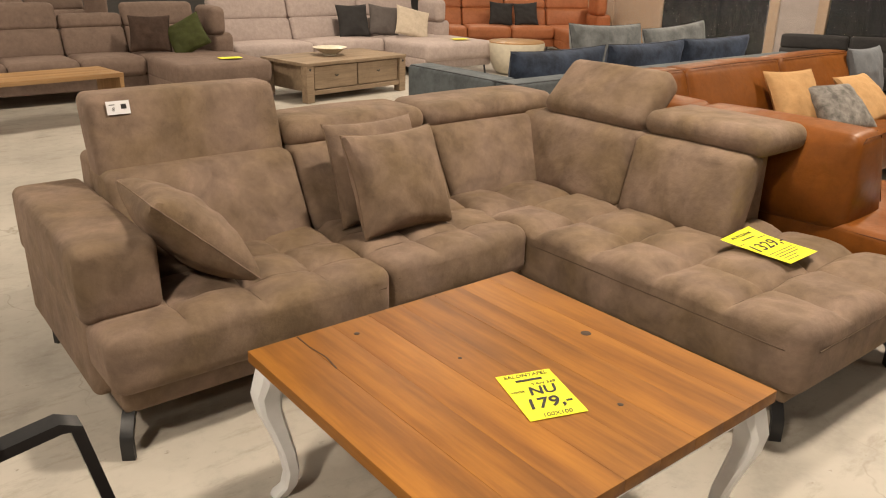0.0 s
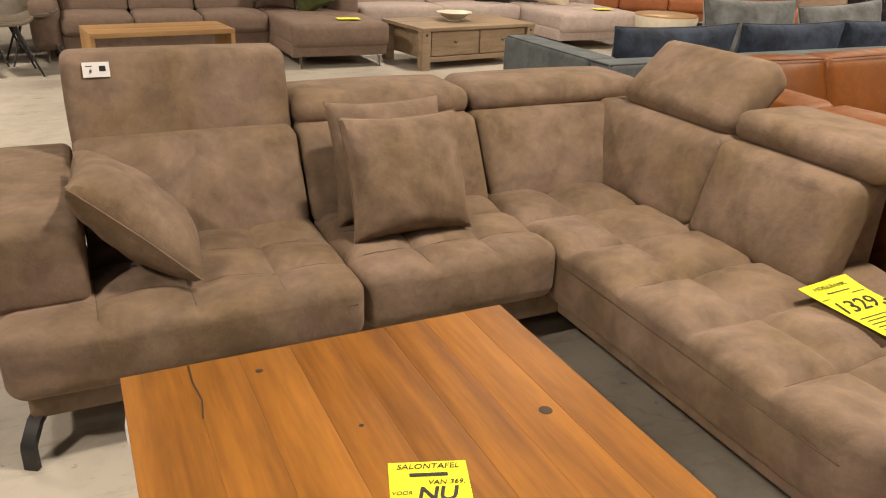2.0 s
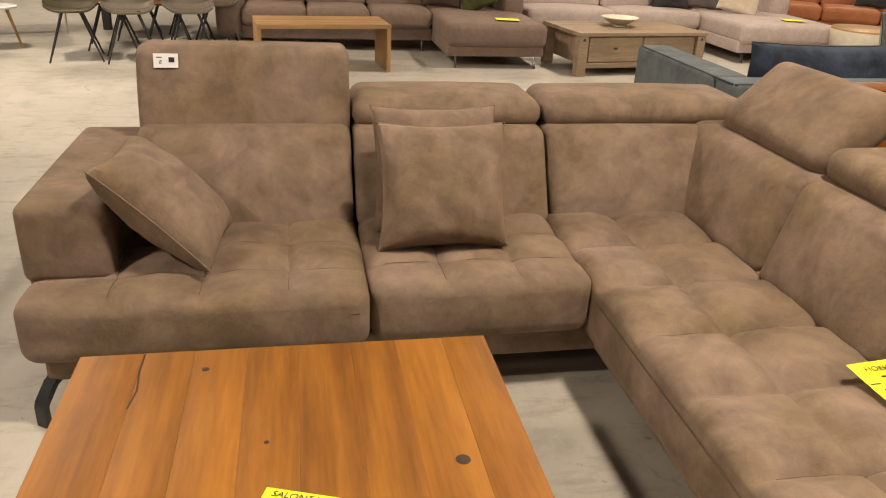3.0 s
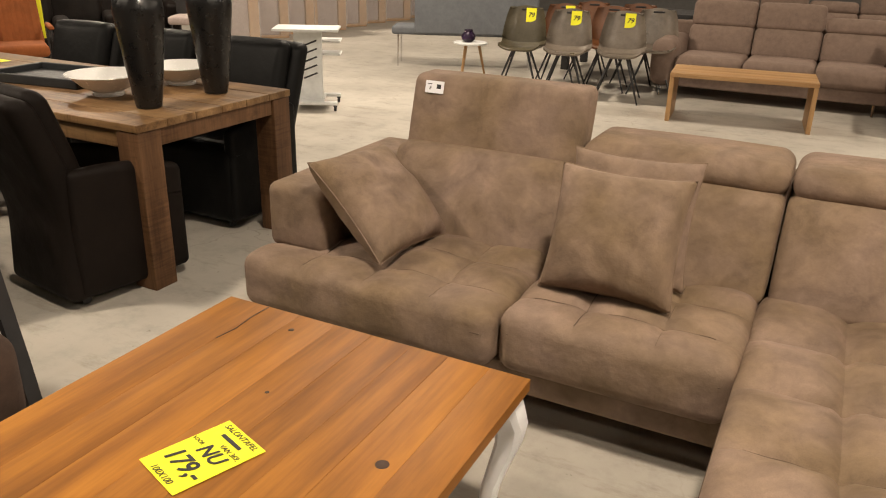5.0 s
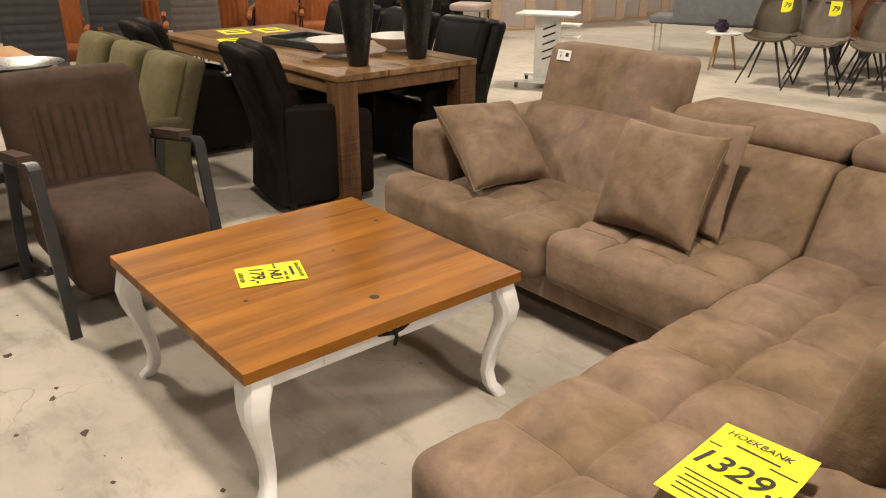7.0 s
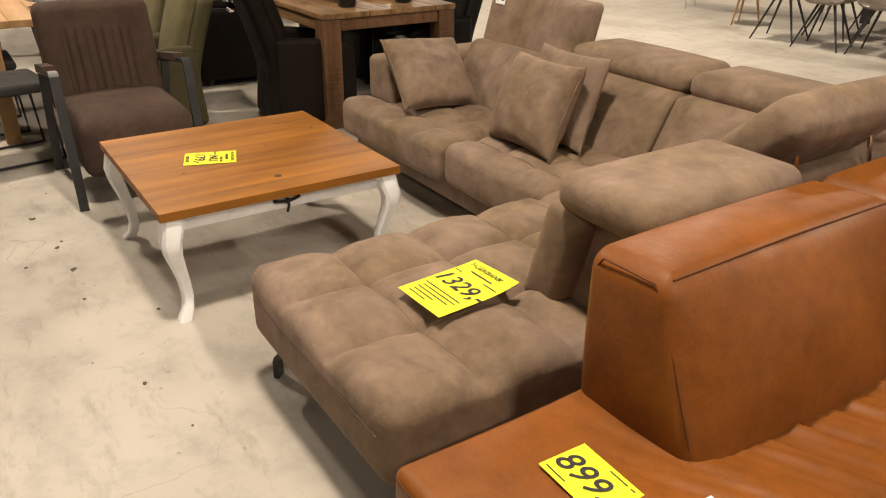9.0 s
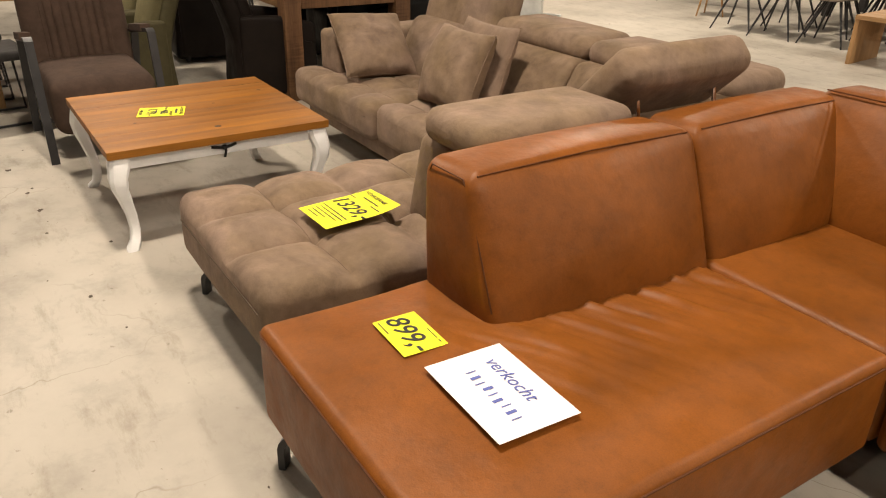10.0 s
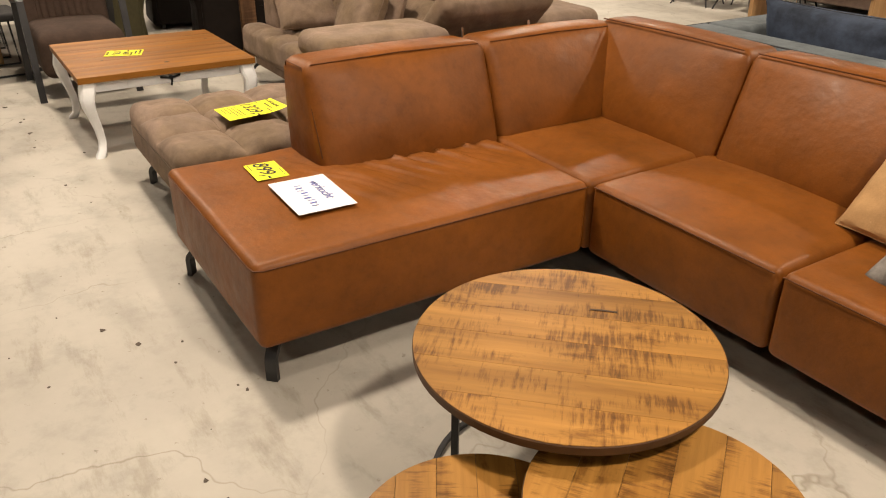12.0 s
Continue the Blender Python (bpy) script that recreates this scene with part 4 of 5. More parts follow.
esp = lounge_chair(M_ESPRESSO, "espresso leather dining chair on castors pushed to the table")
esp.matrix_world = pose(-0.25, 2.66, 0, 0, 0, -8) @ Matrix.Diagonal((0.90, 0.97, 0.98, 1))
copy_thing(esp, pose(-1.74, 2.62, 0, 0, 0, -5))
blk = lounge_chair(M_BLACKLEATHER, "black leather dining chair on castors at the table", False)
blk.matrix_world = pose(-0.42, 3.72, 0, 0, 0, 180)
copy_thing(blk, pose(-1.14, 3.74, 0, 0, 0, 177))
copy_thing(blk, pose(-1.88, 3.74, 0, 0, 0, 183))
oli = lounge_chair(M_OLIVEDARK, "olive green dining chair with a paler back cushion", False, group="olive dining chairs", back_mat=M_OLIVE)
oli.matrix_world = pose(-0.62, 1.70, 0, 0, 0, 180) @ Matrix.Scale(0.91, 4)
copy_thing(oli, pose(-1.19, 1.70, 0, 0, 0, 178))
copy_thing(oli, pose(-1.77, 1.70, 0, 0, 0, 181))


def plank_table(x0, x1, y0, y1, h, label, material, leg_material, name="dining_table", category="dining table", thick=0.045, leg=0.09, n=5):
    e = thing(name, label, category, ((x0 + x1) / 2, (y0 + y1) / 2, 0))
    L, W = (x1 - x0) / 2, (y1 - y0) / 2
    for i in range(n):
        a = -W + 2 * W * i / n
        part("plank", span(-L, L, a + 0.001, a + 2 * W / n - 0.001, h - thick, h, 0.004), material, e)
    for sx in (-1, 1):
        for sy in (-1, 1):
            part("leg", span(sx * (L - leg / 2) - leg / 2, sx * (L - leg / 2) + leg / 2, sy * (W - leg / 2) - leg / 2, sy * (W - leg / 2) + leg / 2, 0, h - thick - 0.001, 0.005), leg_material, e)
    return e


plank_table(-2.45, -0.72, 0.78, 1.60, 0.76, "light oak dining table behind the brown armchair", M_OAK, M_OAKLEG)
bowl((-1.22, 1.36, 0.761), 0.25, 0.05, "wide flat black dish on the oak table", M_BLACKCERAMIC)


# sled-legged dark chair tucked under the oak table
def sled_chair(at, turn):
    e = thing("side_chair", "dark cloth side chair on a black sled frame", "chair", at, turn, "sled chairs")
    part("seat", span(-0.23, 0.23, -0.23, 0.23, 0.42, 0.48, 0.025, (4, 4, 1), (0, 0, 0.01)), M_CHARCOAL, e)
    part("backrest", span(-0.22, 0.22, -0.26, -0.21, 0.50, 0.86, 0.02, (4, 1, 4), (0, 0.006, 0), shear_back(0.5, 0.86, dy=-0.08)), M_CHARCOAL, e)
    for s in (-1, 1):
        part("sled_leg", tube([(s * 0.21, -0.25, 0.55), (s * 0.21, -0.20, 0.42), (s * 0.21, -0.22, 0.012), (s * 0.21, 0.22, 0.012), (s * 0.21, 0.19, 0.42)], 0.012, 4), M_BLACK, e)


sled_chair((-0.42, 0.80, 0), 8)
sled_chair((-1.15, 0.72, 0), 0)
sled_chair((-1.85, 0.72, 0), -4)


# ---- rows of armchairs at the west side ----
def rust_chair(at, turn):
    """Faces +x."""
    e = thing("armchair", "rust orange cloth armchair with wooden arm pads", "armchair", at, turn, "rust armchairs")
    part("seat", span(-0.24, 0.26, -0.25, 0.25, 0.38, 0.49, 0.04, (6, 6, 2), (0, 0, 0.015)), M_ORANGE, e)

    def ribs(v):
        k = (v.z - 0.45) / 0.5
        return Vector((v.x - 0.16 * k + 0.006 * math.cos(v.y * 2 * math.pi / 0.06), v.y * (1 - 0.06 * k), v.z))
    part("backrest", span(-0.28, -0.18, -0.25, 0.25, 0.44, 0.98, 0.04, (2, 24, 8), (0.01, 0, 0.01), ribs), M_ORANGE, e)
    for s in (-1, 1):
        y = s * 0.29
        part("arm_frame", tube([(0.22, y, 0.0), (0.24, y, 0.62), (-0.22, y, 0.66), (-0.30, y, 0.0)], 0.013, 4), M_BLACK, e)
        part("arm_pad", span(-0.16, 0.25, y - 0.025, y + 0.025, 0.63, 0.665, 0.012), M_ORANGE, e)
    part("crossbar", span(-0.02, 0.02, -0.29, 0.29, 0.35, 0.38, 0.004), M_BLACK, e)


for ox, oy, ot in ((-4.15, 3.05, -22), (-4.45, 4.10, -28), (-4.45, 4.75, -30), (-4.55, 5.40, -32), (-5.2, 4.5, -30), (-5.2, 5.2, -30), (-4.3, 2.35, -20), (-5.1, 3.4, -22), (-5.0, 2.5, -20)):
    rust_chair((ox, oy, 0), ot)


def ribbed_chair(at, turn, material, label):
    e = thing("lounge_chair", label, "chair", at, turn, "ribbed lounge chairs")

    def ribs(v):
        k = (v.z - 0.42) / 0.7
        return Vector((v.x - 0.24 * k + 0.010 * abs(math.sin(v.z * math.pi / 0.07)), v.y, v.z))
    part("seat", span(-0.26, 0.28, -0.24, 0.24, 0.36, 0.47, 0.04, (6, 6, 2), (0, 0, 0.01)), material, e)
    part("backrest", span(-0.28, -0.18, -0.24, 0.24, 0.42, 1.12, 0.04, (2, 6, 60), (0.01, 0, 0.01), ribs), material, e)
    for sx in (-1, 1):
        for sy in (-1, 1):
            part("leg", tube([(sx * 0.18, sy * 0.18, 0.37), (sx * 0.23, sy * 0.23, 0)], 0.014, 6), M_BLACK, e)


ribbed_chair((-3.35, 1.95, 0), -14, M_CHARCOAL, "charcoal lounge chair with horizontal ribs")
ribbed_chair((-4.0, 3.62, 0), -22, M_GREYRIB, "grey lounge chair with horizontal ribs")
ribbed_chair((-3.75, 2.75, 0), -20, M_CHARCOAL, "charcoal lounge chair with horizontal ribs")
ribbed_chair((-3.7, 1.2, 0), -12, M_CHARCOAL, "charcoal lounge chair with horizontal ribs")


def recliner(at, turn):
    e = thing("recliner", "dark brown leather recliner with plump arms", "armchair", at, turn, "dark recliners")
    part("seat", span(-0.30, 0.38, -0.28, 0.28, 0.10, 0.47, 0.06, (6, 6, 3), (0.01, 0, 0.02)), M_ESPRESSO, e)
    part("backrest", span(-0.42, -0.20, -0.30, 0.30, 0.30, 1.05, 0.08, (3, 6, 8), (0.03, 0, 0.01), shear_back(0.3, 1.05, dx=-0.2)), M_ESPRESSO, e)
    for s in (-1, 1):
        part("armrest", span(-0.36, 0.36, s * 0.37 - 0.09, s * 0.37 + 0.09, 0.06, 0.62, 0.06, (6, 3, 4), (0, 0, 0.01)), M_ESPRESSO, e)


for rx, ry, rt in ((-5.4, 6.1, -36), (-5.6, 6.95, -38), (-5.9, 7.8, -40), (-6.3, 8.6, -40), (-6.4, 6.4, -36)):
    recliner((rx, ry, 0), rt)
e = thing("sign_stand", "yellow price sign on a stand among the chairs", "sign", (-4.85, 5.75, 0), 50)
part("foot", span(-0.15, 0.15, -0.12, 0.12, 0, 0.012, 0.004), M_BLACK, e)
part("post", tube([(0, 0, 0.012), (0, 0, 0.5)], 0.012), M_BLACK, e)
part("board", span(-0.15, 0.15, -0.01, 0.0, 0.48, 0.9, 0.003), M_YELLOW, e)
part("writing_bar", join(span(-0.10, 0.10, -0.013, -0.010, 0.62, 0.72, 0.001), span(-0.09, 0.06, -0.013, -0.010, 0.78, 0.82, 0.001)), M_INK, e)


# white seat chair by the boxes
e = thing("side_chair", "white cushioned chair with thin black legs", "chair", (-5.15, 8.35, 0), 30)
part("seat", span(-0.25, 0.25, -0.25, 0.25, 0.42, 0.52, 0.03, (4, 4, 2), (0, 0, 0.01)), M_PALE, e)
part("backrest", span(-0.25, 0.25, 0.2, 0.26, 0.52, 0.9, 0.02), M_CHARCOAL, e)
for sx in (-1, 1):
    for sy in (-1, 1):
        part("leg", tube([(sx * 0.21, sy * 0.21, 0.43), (sx * 0.23, sy * 0.23, 0)], 0.013, 6), M_BLACK, e)


# ---- tall wrapped cartons ----
def carton(at, turn, w, d, h, label, dark=False):
    e = thing("carton", label, "packaging", at, turn, "tall wrapped cartons")
    t = 0.08 if dark else 0.15
    board = M_BLACKFILM if dark else M_CARD
    core = M_CHARCOAL if dark else (M_CARD if w > 1 else M_PALE)
    part("contents", span(-w / 2 + t, w / 2 - t, -d / 2 + 0.03, d / 2 - 0.03, 0.05, h - 0.05, 0.02), core, e)
    for s in (-1, 1):
        part("edge_board", span(s * (w / 2 - t / 2) - t / 2, s * (w / 2 - t / 2) + t / 2, -d / 2, d / 2, 0, h, 0.004), board, e)
    part("foot_board", span(-w / 2 + t, w / 2 - t, -d / 2, d / 2, 0, 0.05, 0.003), board, e)
    part("top_board", span(-w / 2 + t, w / 2 - t, -d / 2, d / 2, h - 0.05, h, 0.003), board, e)

    def wrinkle(v):
        fold = noise.noise(Vector((v.x * 6, v.y * 6, v.z * 2.2))) + 0.5 * noise.noise(Vector((v.x * 17, v.y * 17, v.z * 6)))
        return v + Vector((0, 0.026 * fold * (1 if v.y < 0 else -1), 0))
    part("film", span(-w / 2 - 0.006, w / 2 + 0.006, -d / 2 - 0.034, d / 2 + 0.034, 0.03, h + 0.006, 0.01, (22, 4, 48), (0, 0, 0), wrinkle), M_BLACKFILM if dark else M_FILM, e, "black wrinkled stretch film" if dark else "clear wrinkled wrapping film")
    return e


for i in range(9):
    carton((-5.75 - 0.06 * (i % 3), 9.75 + 0.78 * i, 0), 62 + 3 * (i % 2), 0.72, 0.55, 1.95 + 0.05 * (i % 2), "tall cardboard carton wrapped in clear film", False)
e = price_card("white price sheet taped to a carton", 0.22, 0.30, pose(-5.40, 13.05, 0.72, 90, 0, 62), [], 0.0, M_PAPER, M_BLUEINK, bars=((0, 0.07, 0.14, 0.05), (0, -0.05, 0.14, 0.06)))

for i, (wx, wy, ww, dk) in enumerate(((12.3, 10.7, 1.1, False), (12.4, 9.5, 1.2, False), (12.5, 8.4, 1.0, True), (12.6, 7.4, 0.9, True), (12.5, 6.5, 0.9, False), (12.6, 5.6, 0.9, True), (12.6, 4.7, 0.9, True), (12.6, 3.8, 0.9, True))):
    carton((wx, wy, 0), -90 + 4 * (i % 3), ww, 0.8, 2.3 + 0.15 * (i % 2), "tall stock pallet wrapped in dark and clear film" if dk else "tall cardboard carton wrapped in clear film", dk)


# ---- white trolley ----
def trolley(at, turn):
    e = thing("trolley", "white metal lectern trolley with slotted column on castors", "trolley", at, turn)
    part("column", span(-0.13, 0.13, -0.03, 0.03, 0.06, 0.72, 0.006), M_WHITEMETAL, e)
    for k in range(5):
        part("slot", span(-0.07, 0.07, -0.0335, -0.0305, -0.008, 0.008, 0.001), M_BLACK, e, "dark slanted slot").matrix_local = pose(0.02, 0, 0.30 + 0.075 * k, 0, -22, 0)
    part("top", span(-0.30, 0.30, -0.22, 0.18, 0.722, 0.745, 0.006, (1, 1, 1), (0, 0, 0), shear_back(0, 1, 0, 0)), M_WHITEMETAL, e)
    for z in (0.48, 0.60):
        part("shelf", span(0.02, 0.30, 0.035, 0.30, z, z + 0.018, 0.004), M_WHITEMETAL, e)
    part("base", join(span(-0.28, 0.28, -0.25, -0.19, 0.06, 0.09, 0.006), span(-0.28, 0.28, 0.19, 0.25, 0.06, 0.09, 0.006), span(-0.14, 0.14, -0.2, 0.2, 0.06, 0.085, 0.006)), M_WHITEMETAL, e)
    for sx in (-1, 1):
        for sy in (-1, 1):
            part("castor", join(xf(lathe([(0.026, -0.012), (0.029, 0), (0.026, 0.012)], 16), pose(sx * 0.26, sy * 0.22, 0.029, 0, 90, 0)), span(sx * 0.26 - 0.018, sx * 0.26 + 0.018, sy * 0.22 - 0.018, sy * 0.22 + 0.018, 0.045, 0.062, 0.003)), M_BLACK, e)


trolley((-1.85, 6.45, 0), 30)


# ---- grey bench and side table ----
e = thing("bench", "grey upholstered dining bench with high back", "bench", (-1.62, 9.55, 0), 24)
part("seat", span(-1.0, 0.85, -0.02, 0.50, 0.40, 0.50, 0.03, (6, 4, 2), (0, 0, 0.01)), M_GREYBENCH, e)
part("backrest", span(-0.70, 0.85, -0.10, 0.0, 0.42, 0.95, 0.03, (6, 2, 4), (0, 0.01, 0)), M_GREYBENCH, e)
for bx in (-0.92, 0.78):
    for by in (0.02, 0.45):
        part("leg", tube([(bx, by, 0.40), (bx, by, 0)], 0.013, 6), M_CHROME, e)
e = thing("side_table", "small round white side table on splayed wooden legs", "side table", (-1.28, 8.85, 0), 0)
part("tabletop", lathe([(0.19, 0.40), (0.20, 0.405), (0.20, 0.42), (0.19, 0.425)], 32), M_WHITEMETAL, e)
for k in range(3):
    a = k * 2.09 + 0.4
    part("leg", tube([(0.10 * math.cos(a), 0.10 * math.sin(a), 0.40), (0.19 * math.cos(a), 0.19 * math.sin(a), 0)], [0.018, 0.010], 8), M_OAKLEG, e)
solo("pot", lathe([(0.045, 0), (0.08, 0.03), (0.085, 0.07), (0.065, 0.105), (0.05, 0.115), (0.055, 0.14), (0.048, 0.14), (0.042, 0.115)], 28), M_PURPLE, "dark purple glass pot on the side table", "pot", at=pose(-1.30, 8.83, 0.425))


# ---- bucket chairs ----
def bucket_chair(material, label):
    """Faces -y: a thin moulded shell on four splayed steel legs."""
    e = thing("bucket_chair", label, "chair", group="bucket chairs")
    n, m = 14, 20
    prof = [(-0.24, 0.455), (-0.20, 0.465), (-0.10, 0.455), (0.02, 0.445), (0.12, 0.45), (0.17, 0.49), (0.205, 0.58), (0.235, 0.70), (0.26, 0.80), (0.275, 0.87), (0.278, 0.885)]
    V, F = [], []
    for off in (0.0, 0.018):
        for k, (y, z) in enumerate(prof):
            t = k / (len(prof) - 1)
            w = 0.215 + 0.03 * math.sin(t * 3.1) - (0.06 * max(0, t - 0.6) / 0.4)
            for i in range(n + 1):
                u = -1 + 2 * i / n
                curl = 0.05 * u * u * u * u
                yy = y - (curl * 1.2 if t > 0.5 else 0) - (off if t > 0.5 else 0)
                zz = z + (curl if t <= 0.5 else 0) - (0.03 * u * u if t > 0.95 else 0) + (off if t <= 0.5 else off * 0.2)
                V.append(Vector((u * w, yy, zz)))
    q = (n + 1) * len(prof)
    for k in range(len(prof) - 1):
        for i in range(n):
            a = k * (n + 1) + i
            F.append([a, a + 1, a + n + 2, a + n + 1])
            F.append([q + a + n + 1, q + a + n + 2, q + a + 1, q + a])
    for i in range(n):
        F.append([i, q + i, q + i + 1, i + 1])
        a = (len(prof) - 1) * (n + 1) + i
        F.append([a, a + 1, q + a + 1, q + a])
    for k in range(len(prof) - 1):
        a, b = k * (n + 1), (k + 1) * (n + 1)
        F.append([a, b, q + b, q + a])
        F.append([a + n, q + a + n, q + b + n, b + n])
    part("shell", (V, F), material, e)
    part("seam", tube([(-0.2, 0.19, 0.62), (0.0, 0.215, 0.605), (0.2, 0.19, 0.62)], 0.004, 6), M_SEAM, e)
    part("hand_slot", span(-0.06, 0.06, 0.245, 0.262, 0.835, 0.855, 0.005), M_BLACK, e)
    for sx in (-1, 1):
        for sy in (-1, 1):
            part("leg", tube([(sx * 0.08, sy * 0.09, 0.445), (sx * 0.235, sy * 0.22, 0)], [0.015, 0.009], 6), M_BLACK, e)
    return e


def chair_tag(x, y, turn):
    m = pose(x, y, 0, 0, 0, turn) @ pose(0.05, 0.232, 0.79, 82, 0, 0)
    price_card("yellow price tag hung on a chair back", 0.11, 0.15, m, [("79", 0.07, 0.0, 0.0)], 0.0)


kinds = {}
for bx, by, bt, km, kl in ((-0.46, 8.40, 12, M_SHELLOLIVE, "olive"), (0.06, 8.38, 12, M_SHELLGREY, "grey"), (0.60, 8.50, 10, M_SHELLGREY, "grey"),
                           (-0.25, 9.05, 8, M_SHELLBROWN, "brown"), (0.30, 9.10, 8, M_SHELLBROWN, "brown"), (0.80, 9.15, 10, M_SHELLGREY, "grey"), (0.45, 9.75, 10, M_SHELLBROWN, "brown"), (-0.1, 9.7, 10, M_SHELLBROWN, "brown")):
    if kl not in kinds:
        kinds[kl] = bucket_chair(km, "worn %s leather bucket chair on black legs" % kl)
        kinds[kl].matrix_world = pose(bx, by, 0, 0, 0, bt)
    else:
        copy_thing(kinds[kl], pose(bx, by, 0, 0, 0, bt))
    if by < 9.08:
        chair_tag(bx, by, bt)
plank_table(-0.6, 1.2, 10.2, 11.1, 0.77, "dark dining table behind the bucket chairs", M_CHARCOAL, M_CHARCOAL)


# ---- far corner sofas ----
def far_sofa(name_label, at, turn, material, width, chaise, chaise_len, depth=0.98, headrests=3, arm="left", leg_mat=None, seams=None):
    """Faces -y, its left end at x = 0; the chaise stands at the right end and runs out towards -y."""
    e = thing("corner_sofa", name_label, "sofa", at, turn, "far sofas")
    n = headrests
    w0 = 0.26 if arm == "left" else 0.02
    seg = (width - chaise - w0) / max(1, n - 1)
    part("base", join(span(w0, width - chaise, 0.06, depth, 0.12, 0.26, 0.02), span(width - chaise, width - 0.02, depth - chaise_len + 0.05, depth, 0.12, 0.26, 0.02)), material, e)
    if arm == "left":
        part("armrest", span(0, w0, 0.02, depth, 0.12, 0.60, 0.09, (4, 6, 6), (0.02, 0.01, 0.02)), material, e)
    for i in range(n - 1):
        x0 = w0 + seg * i
        part("seat", span(x0 + 0.003, x0 + seg - 0.003, 0.0, 0.66, 0.25, 0.45, 0.06, (8, 8, 3), (0.004, 0.012, 0.02)), material, e)
        part("back_cushion", span(x0 + 0.004, x0 + seg - 0.004, 0.58, 0.80, 0.42, 0.72, 0.05, (8, 3, 5), (0, 0.03, 0.01), shear_back(0.42, 0.72, dy=0.1)), material, e)
        part("headrest", span(x0 + 0.006, x0 + seg - 0.006, 0.70, 0.84, 0.71, 0.98 if i % 3 != 2 else 0.86, 0.05, (8, 3, 5), (0, 0.015, 0.01), shear_back(0.71, 0.98, dy=0.07)), material, e)
    x0 = width - chaise
    part("chaise_seat", span(x0 + 0.004, width, depth - chaise_len, 0.66, 0.22, 0.45, 0.06, (8, 14, 3), (0.006, 0.012, 0.02)), material, e)
    part("back_cushion", span(x0 + 0.004, width - 0.2, 0.58, 0.80, 0.42, 0.72, 0.05, (8, 3, 5), (0, 0.03, 0.01), shear_back(0.42, 0.72, dy=0.1)), material, e)
    part("headrest", span(x0 + 0.006, width - 0.2, 0.70, 0.84, 0.71, 0.97, 0.05, (8, 3, 5), (0, 0.015, 0.01), shear_back(0.71, 0.98, dy=0.07)), material, e)
    part("side_back", span(width - 0.26, width, 0.05, depth, 0.40, 0.66, 0.06, (3, 6, 4), (0.02, 0.01, 0.01)), material, e)
    part("side_headrest", span(width - 0.28, width - 0.10, 0.02, 0.52, 0.64, 0.95, 0.06, (3, 6, 4), (0.02, 0.01, 0.01)), material, e)
    part("back_panel", span(0.04, width - 0.02, depth - 0.1, depth + 0.02, 0.12, 0.74, 0.03), material, e)
    for lx, ly in ((0.12, 0.12), (x0 - 0.1, 0.12), (x0 + 0.1, depth - chaise_len + 0.1), (width - 0.1, depth - chaise_len + 0.1), (0.12, depth - 0.1), (width - 0.1, depth - 0.1)):
        part("leg", tube([(lx, ly, 0.125), (lx, ly - 0.03, 0)], 0.014, 6), leg_mat or M_BLACK, e)
    return e


far_sofa("rose taupe corner sofa with headrests and chaise", (0.80, 8.98, 0), 0, M_TAUPE2, 3.36, 1.04, 1.90, 0.98, 4, "left", M_CHROME)
far_sofa("pale greige corner sofa with raised headrests and chaise", (4.32, 9.45, 0), 0, M_PALE, 3.46, 1.2, 2.0, 1.05, 3, "none", M_STEEL)
far_sofa("rose taupe sofa standing behind another sofa", (0.6, 12.0, 0), 4, M_TAUPE2, 3.2, 1.0, 1.6, 0.98, 4, "left")
far_sofa("terracotta leather corner sofa with channelled back", (8.3, 10.9, 0), -30, M_TERRA, 3.3, 1.0, 2.3, 0.98, 4, "none")
far_sofa("charcoal sofa in front of the wrapped stock", (9.9, 5.5, 0), -62, M_CHARCOAL, 2.6, 0.9, 1.1, 0.95, 3, "none").scale = (1, 1, 0.66)
cushion("grey brown cushion on the far taupe sofa", 0.45, 0.42, 0.14, M_BROWNCLOTH, pose(3.28, 9.30, 0.66, -24, 0, -22), 21, "far cushions")
cushion("moss green velvet cushion on the far taupe sofa", 0.44, 0.42, 0.14, M_GREENP, pose(3.62, 9.08, 0.64, -30, -28, -30), 22, "far cushions")
cushion("dark grey cushion on the pale sofa", 0.48, 0.46, 0.14, M_CHARCOAL, pose(6.30, 9.85, 0.67, -18, 0, -6), 23, "far cushions")
cushion("brown grey cushion on the pale sofa", 0.46, 0.44, 0.14, M_GREYRIB, pose(6.80, 9.82, 0.66, -22, 8, -14), 24, "far cushions")
cushion("cream cushion on the pale sofa chaise", 0.50, 0.46, 0.14, M_CREAMP, pose(7.02, 9.42, 0.65, -34, 14, -20), 25, "far cushions")
cushion("dark grey cushion on the terracotta sofa", 0.42, 0.40, 0.13, M_CHARCOAL, pose(9.75, 10.55, 0.64, -22, 4, -30), 26, "far cushions")
cushion("dark grey cushion on the terracotta sofa", 0.42, 0.40, 0.13, M_CHARCOAL, pose(10.10, 10.30, 0.64, -22, -4, -34), 27, "far cushions")
price_card("yellow price card on the far taupe chaise", 0.24, 0.16, pose(3.78, 8.30, 0.470, 0, 0, -8), [], 0.0)
price_card("yellow price card on the pale chaise", 0.24, 0.16, pose(7.35, 8.75, 0.472, 0, 0, -8), [], 0.0)


